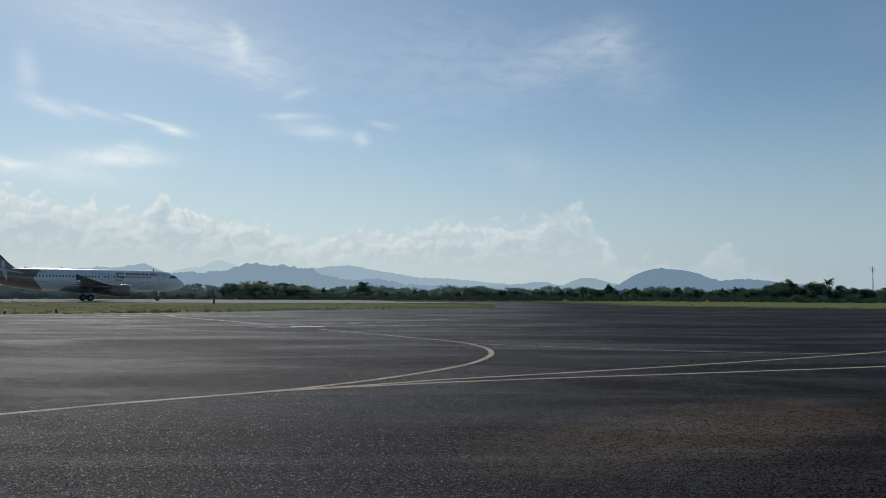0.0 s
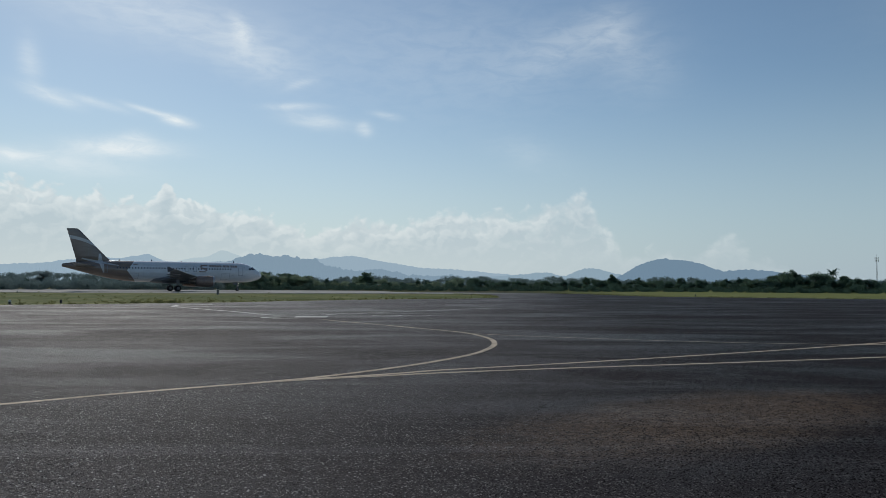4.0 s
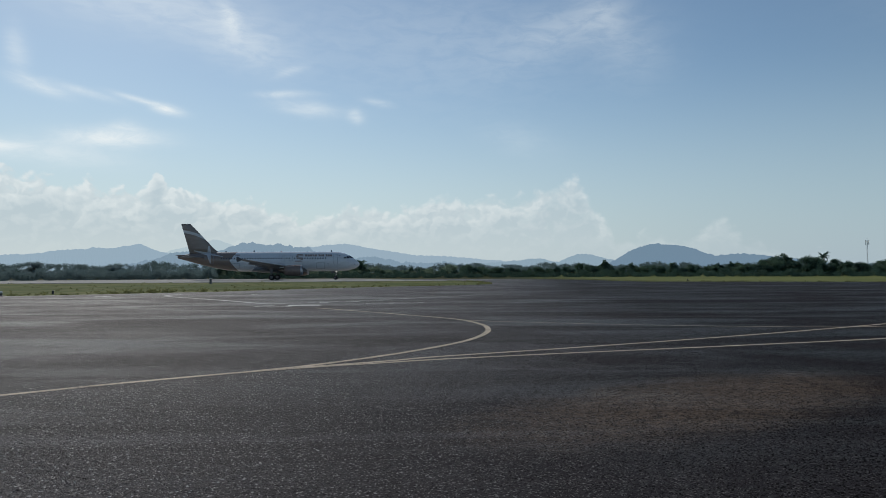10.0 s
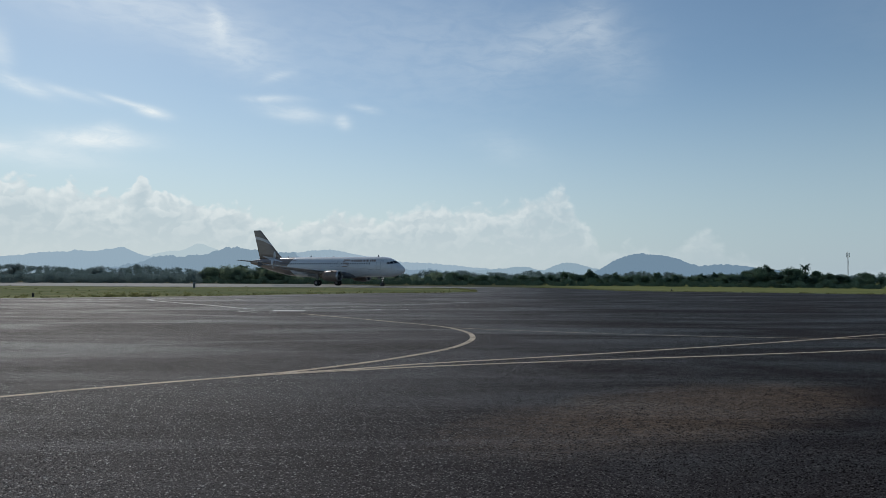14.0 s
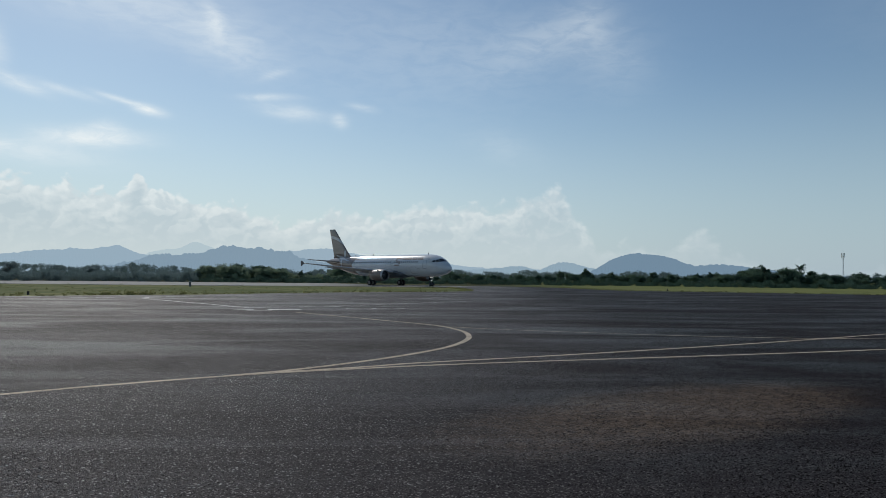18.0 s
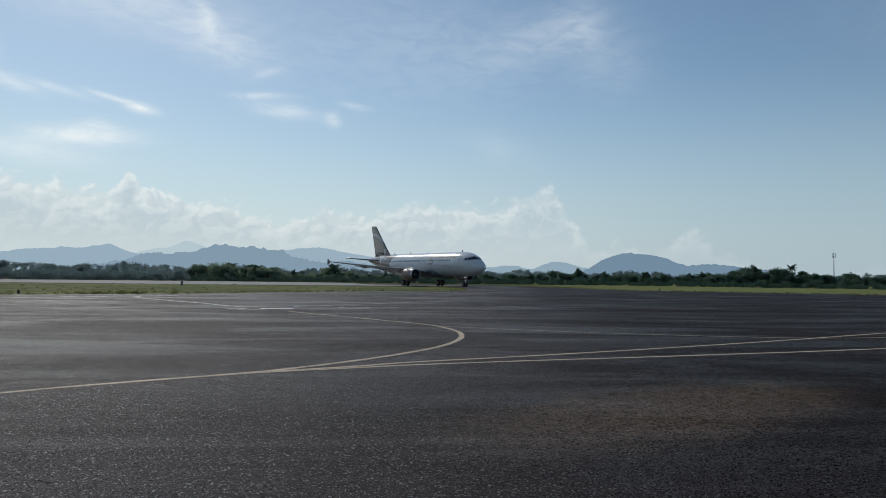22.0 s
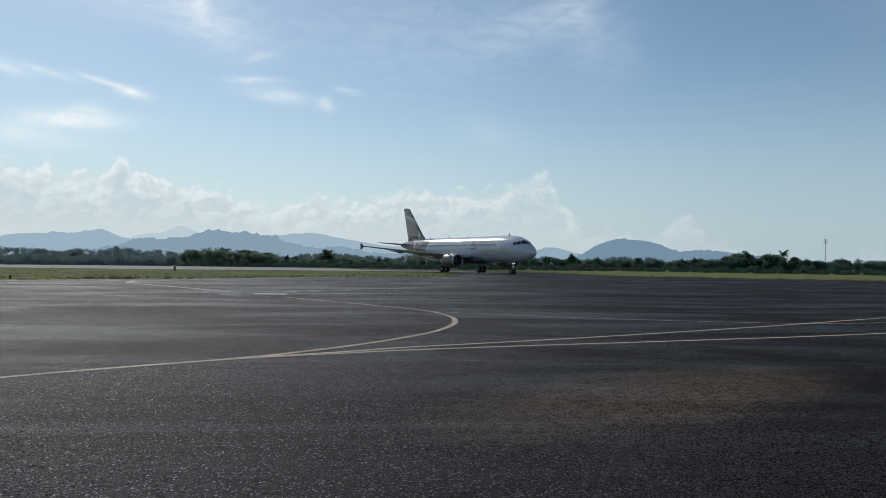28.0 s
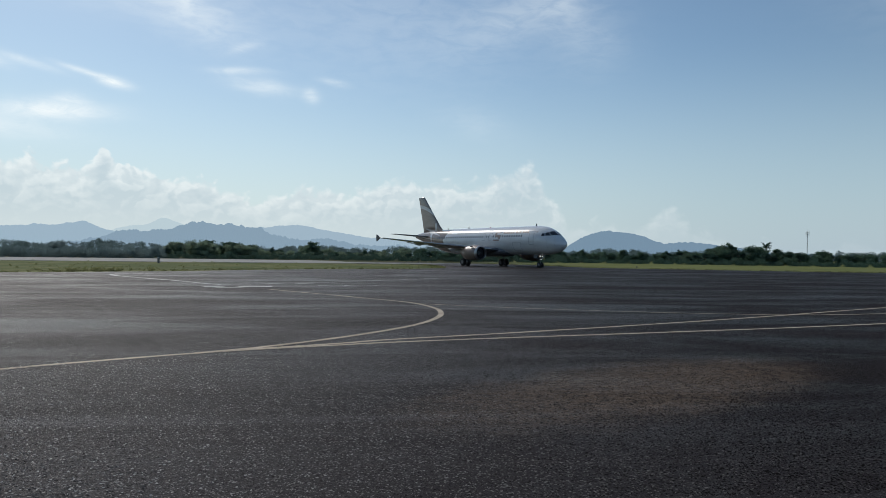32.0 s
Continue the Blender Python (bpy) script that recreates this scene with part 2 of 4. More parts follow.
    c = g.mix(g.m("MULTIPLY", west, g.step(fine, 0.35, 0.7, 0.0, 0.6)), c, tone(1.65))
    # dark pits and pale stones; shaded gaps and sun glints put into colour
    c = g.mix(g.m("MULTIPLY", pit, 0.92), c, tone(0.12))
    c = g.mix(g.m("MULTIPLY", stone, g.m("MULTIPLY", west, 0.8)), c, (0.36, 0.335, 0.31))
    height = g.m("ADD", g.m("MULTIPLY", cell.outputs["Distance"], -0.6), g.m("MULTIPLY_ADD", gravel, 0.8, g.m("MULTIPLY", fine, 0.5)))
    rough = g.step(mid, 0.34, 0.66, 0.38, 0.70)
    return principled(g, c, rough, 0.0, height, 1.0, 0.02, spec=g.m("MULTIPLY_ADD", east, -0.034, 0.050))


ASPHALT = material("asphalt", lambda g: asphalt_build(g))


def runway_build(g):
    p = coords(g)
    a, b = g.noise(g.map(p, (0.03, 0.3, 1)), 1.0, 6, 0.6), g.noise(p, 6.0, 4)
    c = g.mix(g.step(a, 0.3, 0.7), (0.22, 0.215, 0.20), (0.33, 0.325, 0.305))
    c = g.mix(g.step(b, 0.3, 0.7, 0.0, 0.4), c, (0.26, 0.255, 0.245))
    return principled(g, c, 0.8, 0.0, b, 0.3, 0.01, spec=0.05)


RUNWAY = material("runway_concrete", runway_build)


def grass_build(g):
    p = coords(g)
    a, b, d = g.noise(p, 0.06, 5, 0.6), g.noise(p, 0.45, 6, 0.68), g.noise(g.map(p, (1, 1, 0.2)), 14.0, 4, 0.7)
    c = g.mix(g.step(a, 0.35, 0.65), (0.078, 0.105, 0.042), (0.205, 0.20, 0.085))
    c = g.mix(g.step(b, 0.36, 0.64, 0, 0.8), c, (0.060, 0.088, 0.030))
    c = g.mix(g.step(d, 0.4, 0.75, 0, 0.5), c, (0.21, 0.195, 0.08))
    px = g.node("ShaderNodeSeparateXYZ")
    g.t.links.new(p, px.inputs[0])
    rank = g.m("MULTIPLY", g.step(g.m("MULTIPLY_ADD", a, 30.0, px.outputs[1]), 125.0, 155.0), g.step(px.outputs[0], 20.0, 45.0, 0.85, 0.0))
    c = g.mix(rank, c, g.mix(g.step(b, 0.35, 0.65), (0.034, 0.042, 0.020), (0.082, 0.078, 0.040)))    # rank growth towards the scrub
    c = g.mix(g.m("MULTIPLY", g.step(px.outputs[0], 12.0, 45.0, 0.0, 0.6), g.step(b, 0.3, 0.7, 0.55, 1.0)), c, (0.18, 0.195, 0.066))    # drier grass to the east
    return principled(g, c, 0.9, 0.0, g.m("ADD", d, b), 0.35, 0.05, spec=0.02)


GRASS = material("grass_turf", grass_build)


def leaf_material(name, dark, lite, glow=0.35, clump=0.75):
    def build(g):
        p = coords(g)
        geo = g.node("ShaderNodeNewGeometry")
        info = g.node("ShaderNodeObjectInfo")
        k = g.m("ADD", g.m("MULTIPLY", geo.outputs["Random Per Island"], 0.45), g.m("MULTIPLY", info.outputs["Random"], 0.55))
        c = g.mix(k, dark, lite)
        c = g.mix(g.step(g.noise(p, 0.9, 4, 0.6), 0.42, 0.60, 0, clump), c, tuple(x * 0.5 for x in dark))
        s = principled(g, c, 0.8, 0.0, spec=0.04)
        t = g.node("ShaderNodeBsdfTranslucent")
        g.put(t.inputs[0], g.mix(0.5, c, tuple(min(1, x * 1.6) for x in lite)))
        m = g.node("ShaderNodeMixShader")
        m.inputs[0].default_value = glow
        g.t.links.new(s, m.inputs[1])
        g.t.links.new(t.outputs[0], m.inputs[2])
        return m.outputs[0]
    return material(name, build)


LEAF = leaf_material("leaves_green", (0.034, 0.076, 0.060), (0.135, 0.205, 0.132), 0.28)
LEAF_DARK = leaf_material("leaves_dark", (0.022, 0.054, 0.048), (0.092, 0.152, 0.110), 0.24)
# paler copy of the green leaves: sunlit look and haze put into colour
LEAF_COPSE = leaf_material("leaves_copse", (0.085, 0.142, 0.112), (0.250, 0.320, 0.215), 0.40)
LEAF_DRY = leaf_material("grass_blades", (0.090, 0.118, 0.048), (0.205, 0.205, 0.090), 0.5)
# distance haze put into these two leaf colours: paler, greyer, bluer
LEAF_WOODS = leaf_material("leaves_woods_hazed", (0.078, 0.120, 0.120), (0.145, 0.198, 0.196), 0.42, 0.45)
LEAF_FAR = leaf_material("leaves_far_hazed", (0.110, 0.156, 0.162), (0.188, 0.243, 0.245), 0.45, 0.5)
BARK = plain("bark", (0.11, 0.085, 0.06), 0.85, vary=0.25, scale=2.0, fine=18.0)


def marking(name, color):
    """Road paint, worn through to the stones."""
    def build(g):
        p = coords(g)
        grit, patch = g.noise(p, 24.0, 4, 0.7), g.noise(p, 0.9, 4, 0.6)
        worn = g.step(g.m("MULTIPLY_ADD", patch, 0.5, grit), 0.72, 0.92, 0.0, 0.85)
        c = g.mix(g.step(g.noise(p, 3.0, 4), 0.3, 0.7), color, tuple(k * 0.78 for k in color))
        c = g.mix(worn, c, (0.060, 0.050, 0.048))
        return principled(g, c, 0.75, 0.0, grit, 0.5, 0.01, spec=0.08)
    return material(name, build)


YELLOW = marking("marking_yellow", (0.54, 0.445, 0.340))
WHITE_LINE = marking("marking_white", (0.74, 0.72, 0.69))


def pebble_build(g):
    k = g.node("ShaderNodeNewGeometry").outputs["Random Per Island"]
    c = g.mix(g.step(k, 0.0, 0.75), (0.032, 0.027, 0.026), (0.10, 0.090, 0.086))
    c = g.mix(g.step(k, 0.78, 0.95), c, (0.46, 0.44, 0.41))
    px = g.node("ShaderNodeSeparateXYZ")
    g.t.links.new(coords(g), px.inputs[0])
    # chips darkened eastwards too, the fading sun sheen put into their colour
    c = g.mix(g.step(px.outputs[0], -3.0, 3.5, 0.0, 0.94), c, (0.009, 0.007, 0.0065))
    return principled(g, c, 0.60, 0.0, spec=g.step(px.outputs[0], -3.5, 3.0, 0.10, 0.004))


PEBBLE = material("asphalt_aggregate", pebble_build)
STEEL = plain("galvanised_steel", (0.42, 0.43, 0.44), 0.5, 0.6)
DARK_PAINT = plain("dark_paint", (0.04, 0.04, 0.042), 0.6)
POST_GREY = plain("weathered_post_grey", (0.16, 0.165, 0.165), 0.6)
WHITE_PAINT = plain("white_sign_paint", (0.72, 0.72, 0.70), 0.5)


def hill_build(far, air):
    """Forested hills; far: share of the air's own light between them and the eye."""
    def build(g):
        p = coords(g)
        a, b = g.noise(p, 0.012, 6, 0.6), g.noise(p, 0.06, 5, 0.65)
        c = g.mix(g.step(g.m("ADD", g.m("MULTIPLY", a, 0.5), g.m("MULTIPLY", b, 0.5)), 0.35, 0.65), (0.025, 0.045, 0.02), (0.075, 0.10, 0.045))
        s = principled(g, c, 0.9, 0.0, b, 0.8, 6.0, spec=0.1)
        # haze painted on as an even glow of the air's colour
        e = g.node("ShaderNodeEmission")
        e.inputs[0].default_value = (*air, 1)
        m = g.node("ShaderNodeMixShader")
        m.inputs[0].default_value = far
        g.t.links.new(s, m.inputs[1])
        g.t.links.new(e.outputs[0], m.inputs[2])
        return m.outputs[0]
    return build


# ---- mesh helpers ----
def mesh_object(name, bm, mat, smooth=False):
    me = bpy.data.meshes.new(name)
    bm.to_mesh(me)
    bm.free()
    if smooth:
        me.polygons.foreach_set("use_smooth", [True] * len(me.polygons))
    for k in (mat if isinstance(mat, (list, tuple)) else [mat]):
        me.materials.append(k)
    return new(name, me)


def part(name, bm, mat, parent, label="", smooth=False, at=None):
    ob = mesh_object(name, bm, mat, smooth)
    ob.parent = parent
    if at is not None:
        ob.matrix_basis = at
    return tagged(ob, label)


def share(name, me, parent, at):
    """Another part on a mesh that an earlier part has."""
    ob = new(name, me)
    ob.parent, ob.matrix_basis = parent, at
    return ob


def skin(rings, close=True, ends=True):
    """A tube through rings of points."""
    bm = bmesh.new()
    rows = [[bm.verts.new(p) for p in r] for r in rings]
    n = len(rows[0])
    for a, b in zip(rows, rows[1:]):
        for i in range(n if close else n - 1):
            bm.faces.new((a[i], a[(i + 1) % n], b[(i + 1) % n], b[i]))
    if ends:
        bm.faces.new(rows[0][::-1])
        bm.faces.new(rows[-1])
    bmesh.ops.recalc_face_normals(bm, faces=bm.faces)
    return bm


def rod(points, radii, n=8, bm=None):
    """A tapered round bar through points, added to bm."""
    bm = bm or bmesh.new()
    rows = []
    for i, p in enumerate(points):
        p = Vector(p)
        d = (Vector(points[min(i + 1, len(points) - 1)]) - Vector(points[max(i - 1, 0)])).normalized()
        u = d.orthogonal().normalized()
        v = d.cross(u)
        rows.append([bm.verts.new(p + (u * math.cos(a) + v * math.sin(a)) * radii[i]) for a in (2 * math.pi * k / n for k in range(n))])
    for a, b in zip(rows, rows[1:]):
        for i in range(n):
            bm.faces.new((a[i], a[(i + 1) % n], b[(i + 1) % n], b[i]))
    bm.faces.new(rows[0][::-1])
    bm.faces.new(rows[-1])
    return bm


def box(x0, x1, y0, y1, z0, z1, bevel=0.0, bm=None):
    bm = bm or bmesh.new()
    m = Matrix.Translation(((x0 + x1) / 2, (y0 + y1) / 2, (z0 + z1) / 2)) @ Matrix.Diagonal((x1 - x0, y1 - y0, z1 - z0, 1))
    r = bmesh.ops.create_cube(bm, size=1, matrix=m)
    if bevel:
        es = {e for v in r["verts"] for e in v.link_edges}
        bmesh.ops.bevel(bm, geom=list(es), offset=bevel, segments=2, affect="EDGES")
    return bm


def lathe(profile, n=32, axis="X"):
    """A body of revolution about x through (x, radius) pairs."""
    rings = []
    for x, r in profile:
        rings.append([(x, r * math.cos(2 * math.pi * k / n), r * math.sin(2 * math.pi * k / n)) for k in range(n)])
    return skin(rings, ends=False)


def slab(points, top, depth):
    """A flat polygon with some depth below its top."""
    bm = bmesh.new()
    f = bm.faces.new([bm.verts.new((x, y, top)) for x, y in points])
    if f.normal.z < 0 or f.calc_area() and (f.normal_update() or f.normal.z < 0):
        f.normal_flip()
    r = bmesh.ops.extrude_face_region(bm, geom=[f])
    vs = [v for v in r["geom"] if isinstance(v, bmesh.types.BMVert)]
    bmesh.ops.translate(bm, verts=vs, vec=(0, 0, -depth))
    bmesh.ops.recalc_face_normals(bm, faces=bm.faces)
    return bm


def glide(points, per=10):
    """A smooth line through points."""
    p = [Vector(q) for q in points]
    p = [p[0] * 2 - p[1]] + p + [p[-1] * 2 - p[-2]]
    out = []
    for i in range(1, len(p) - 2):
        for k in range(per):
            t = k / per
            a, b, c, d = p[i - 1:i + 3]
            out.append(0.5 * ((2 * b) + (c - a) * t + (2 * a - 5 * b + 4 * c - d) * t * t + (3 * b - a - 3 * c + d) * t ** 3))
    out.append(p[-2])
    return out


def stripe(name, points, width, mat, label, smooth=True, z=0.004, wear=0.012):
    """Painted line on the apron, with slightly uneven edges."""
    line = glide(points) if smooth else [Vector(q) for q in points]
    bm = bmesh.new()
    prev = None
    for i, p in enumerate(line):
        d = (line[min(i + 1, len(line) - 1)] - line[max(i - 1, 0)]).normalized()
        s = Vector((-d.y, d.x)) * (width / 2)
        j = random.uniform(-wear, wear)
        pair = (bm.verts.new((p.x + s.x * (1 + j), p.y + s.y * (1 + j), z)), bm.verts.new((p.x - s.x * (1 + j), p.y - s.y * (1 + j), z)))
        if prev:
            bm.faces.new((prev[0], prev[1], pair[1], pair[0]))
        prev = pair
    bmesh.ops.recalc_face_normals(bm, faces=bm.faces)
    for f in bm.faces:
        if f.normal.z < 0:
            f.normal_flip()
    return tagged(mesh_object(name, bm, mat), label, "ground marking", kind="structure")


# ---- the ground ----
def ground_sheet():
    bm = bmesh.new()
    bmesh.ops.create_grid(bm, x_segments=60, y_segments=60, size=4900)
    for v in bm.verts:
        v.co.z = -0.04
    return tagged(mesh_object("ground", bm, GRASS), "mown green and straw-coloured airfield grass", "grass", kind="structure")


ground_sheet()
APRON = [(-400, -240), (-120, -20), (-60, 26), (-30.3, 49.3), (-24.5, 53.4), (-17.8, 59), (-14.3, 64.3), (-10, 69.9), (-4.8, 75.4), (2.2, 80.2), (6.3, 86.2),
         (6.8, 96), (5.2, 113), (1.5, 119), (-6.5, 123), (-9, 128), (-9, 149), (0, 150), (18.6, 139), (25.5, 128), (27.3, 111), (29.2, 101.5), (33, 99.6), (39.5, 97), (47, 93.5), (56, 88.5),
         (120, 76), (400, 40), (400, -240)]
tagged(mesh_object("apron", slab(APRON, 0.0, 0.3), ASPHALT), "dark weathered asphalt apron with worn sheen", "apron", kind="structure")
STRIP = [(-900, 113), (-70, 113.5), (-43, 113.5), (-21, 119), (-8, 123.0), (4, 125.6), (14, 130.5), (3, 133), (-8, 141), (-15, 164), (-22, 173), (-60, 171), (-900, 170)]
tagged(mesh_object("runway", slab(STRIP, 0.004, 0.3), RUNWAY), "pale grey runway strip beyond the grass", "runway", kind="structure")
YL = "faded yellow taxi guide line on dark asphalt"
stripe("taxi_line", [(-14, 2.8), (-8.4, 6.9), (-5.6, 9.1), (-4.6, 9.95), (-3.3, 10.9), (-2.1, 11.6), (-1.0, 12.1), (0, 12.55), (2.3, 13.35), (4.7, 14.1), (7.3, 14.95), (9.8, 15.8), (20, 19.6), (40, 27)], 0.135, YELLOW, YL)
stripe("taxi_line", [(-2.7, 11.25), (-1.9, 11.78), (-0.9, 12.35), (0, 12.95), (2.4, 14.15), (5.1, 15.6), (8.6, 17.6), (12.5, 20.0), (22, 26), (45, 41)], 0.135, YELLOW, YL, z=0.006)
stripe("taxi_line", [(-3.0, 11.07), (-2.1, 11.85), (-0.9, 13.3), (0, 14.7), (0.65, 16.0), (1.1, 17.5), (1.3, 18.9), (1.25, 20.6), (0.75, 22.6), (0.0, 23.9), (-1.0, 25.2), (-2.1, 26.7), (-3.6, 28.6), (-5.3, 30.8)], 0.15, YELLOW, YL, z=0.008)
stripe("thin_guide_line", [(0.6, 22.7), (2.0, 21.9), (3.6, 21.1), (6.6, 19.95), (9.4, 19.3), (11.8, 19.2), (16, 20.2)], 0.10, YELLOW, "thin pale guide line on dark asphalt")
FL = "pale worn guide line across the apron"
stripe("far_guide_line", [(-8.3, 34.9), (-9.5, 36.3), (-11.3, 38.8), (-13.3, 41.2), (-15.1, 43.4), (-17.1, 45.8), (-18.5, 47.8)], 0.16, WHITE_LINE, FL)
stripe("far_guide_line", [(-8.4, 35.0), (-7.3, 35.6), (-6.3, 36.5), (-4.6, 38.2), (-3.2, 39.5), (-0.4, 43.1), (3.0, 47.0)], 0.13, WHITE_LINE, FL, z=0.008)
WL = "white painted stand marking on asphalt"
for a, b, w in (((-23.1, 47.5), (-22.0, 47.6), 0.3), ((-21.8, 48.1), (-20.6, 48.5), 0.3), ((-19.1, 50.1), (-18.4, 50.8), 0.3), ((-18.3, 51.4), (-17.2, 52.2), 0.3), ((-18.6, 48.0), (-18.9, 50.0), 0.16),
                ((-8.5, 32.6), (-7.7, 33.1), 0.4), ((-7.8, 31.9), (-6.7, 32.2), 0.28), ((-7.1, 33.4), (-5.6, 33.5), 0.9), ((-13.2, 49.9), (-12.95, 50.3), 0.3),
                ((-6.1, 36.1), (-5.6, 36.5), 0.18), ((-5.0, 36.8), (-4.2, 37.5), 0.18), ((-3.9, 37.8), (-3.1, 38.5), 0.14)):
    stripe("stand_marking", [a, b], w, WHITE_LINE, WL, smooth=False)
for cx, cy, rx, ry in ((-2.95, 35.05, 0.66, 0.50), (-1.55, 35.5, 0.74, 0.48)):
    stripe("stand_marking", [(cx + rx * math.cos(k * math.pi / 8), cy + ry * math.sin(k * math.pi / 8)) for k in range(17)], 0.09, WHITE_LINE, "worn painted ring on asphalt")


# ---- hills on the horizon ----
def hills(name, dist, deep, crest, air, far, label, rough=1.0):
    """A forested range; crest: (direction, rise) along its ridge, in degrees."""
    lo, hi = crest[0][0], crest[-1][0]
    line = glide([(a, r) for a, r in crest], 24)
    xs, ys = [q.x for q in line], [q.y for q in line]
    n = int((hi - lo) / 0.045)
    rows = []
    for share_ in (-1.0, -0.8, -0.6, -0.4, -0.25, -0.12, -0.05, 0.0, 0.3, 1.0):
        row = []
        for i in range(n + 1):
            a = lo + (hi - lo) * i / n
            d = dist + deep * share_
            p = Vector((math.sin(radians(a)) * d, math.cos(radians(a)) * d, 0))
            hgt = dist * math.tan(radians(float(np.interp(a, xs, ys)))) * max(0.0, 1 - abs(share_)) ** 0.8
            k = dist / 2600
            lump = noise.fractal(p * 0.005, 0.8, 2.0, 4) * 0.05 * hgt + noise.noise(p * 0.022 / k) * 4.5 * rough * k + abs(noise.noise(p * 0.046 / k + Vector((7, 3, 1)))) * 9.0 * rough * k - 4.0 * rough * k + abs(noise.noise(p * 0.10 / k)) * 5.0 * rough * k
            p.z = -3 + max(0, hgt + lump * min(1, hgt / 40))
            row.append(p)
        rows.append(row)
    bm = skin(rows, close=False, ends=False)
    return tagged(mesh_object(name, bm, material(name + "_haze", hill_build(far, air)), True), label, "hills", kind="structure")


HL = "hazy blue forested hills along the horizon"
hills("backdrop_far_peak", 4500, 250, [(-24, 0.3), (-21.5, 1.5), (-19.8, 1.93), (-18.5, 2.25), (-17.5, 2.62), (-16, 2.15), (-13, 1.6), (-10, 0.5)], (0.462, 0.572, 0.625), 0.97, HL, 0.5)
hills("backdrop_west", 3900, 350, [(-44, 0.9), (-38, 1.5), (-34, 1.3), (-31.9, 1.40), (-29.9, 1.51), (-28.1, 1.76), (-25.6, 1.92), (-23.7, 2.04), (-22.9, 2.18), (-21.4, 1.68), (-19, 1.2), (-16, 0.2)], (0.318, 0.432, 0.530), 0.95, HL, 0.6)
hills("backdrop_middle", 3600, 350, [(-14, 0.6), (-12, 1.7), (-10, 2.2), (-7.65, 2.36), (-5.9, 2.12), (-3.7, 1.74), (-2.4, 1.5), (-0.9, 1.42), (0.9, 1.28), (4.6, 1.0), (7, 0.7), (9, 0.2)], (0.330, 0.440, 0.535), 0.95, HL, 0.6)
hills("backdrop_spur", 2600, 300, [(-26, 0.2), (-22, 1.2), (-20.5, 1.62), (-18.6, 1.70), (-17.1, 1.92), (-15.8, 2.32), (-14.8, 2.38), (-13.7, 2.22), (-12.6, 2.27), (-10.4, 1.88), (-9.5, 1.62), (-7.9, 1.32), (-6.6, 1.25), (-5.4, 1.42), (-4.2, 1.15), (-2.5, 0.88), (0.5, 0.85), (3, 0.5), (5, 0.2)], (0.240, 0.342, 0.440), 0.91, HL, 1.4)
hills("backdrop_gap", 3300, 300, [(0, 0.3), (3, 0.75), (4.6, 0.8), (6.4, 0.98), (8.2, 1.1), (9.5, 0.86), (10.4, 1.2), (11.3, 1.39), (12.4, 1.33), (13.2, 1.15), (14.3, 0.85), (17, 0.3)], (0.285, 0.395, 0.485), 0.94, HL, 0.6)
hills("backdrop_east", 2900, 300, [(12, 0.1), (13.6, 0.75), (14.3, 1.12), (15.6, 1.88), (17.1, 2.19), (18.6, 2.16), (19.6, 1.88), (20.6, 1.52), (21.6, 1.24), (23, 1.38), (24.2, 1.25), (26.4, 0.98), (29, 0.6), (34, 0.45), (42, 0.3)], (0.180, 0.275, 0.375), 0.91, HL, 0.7)


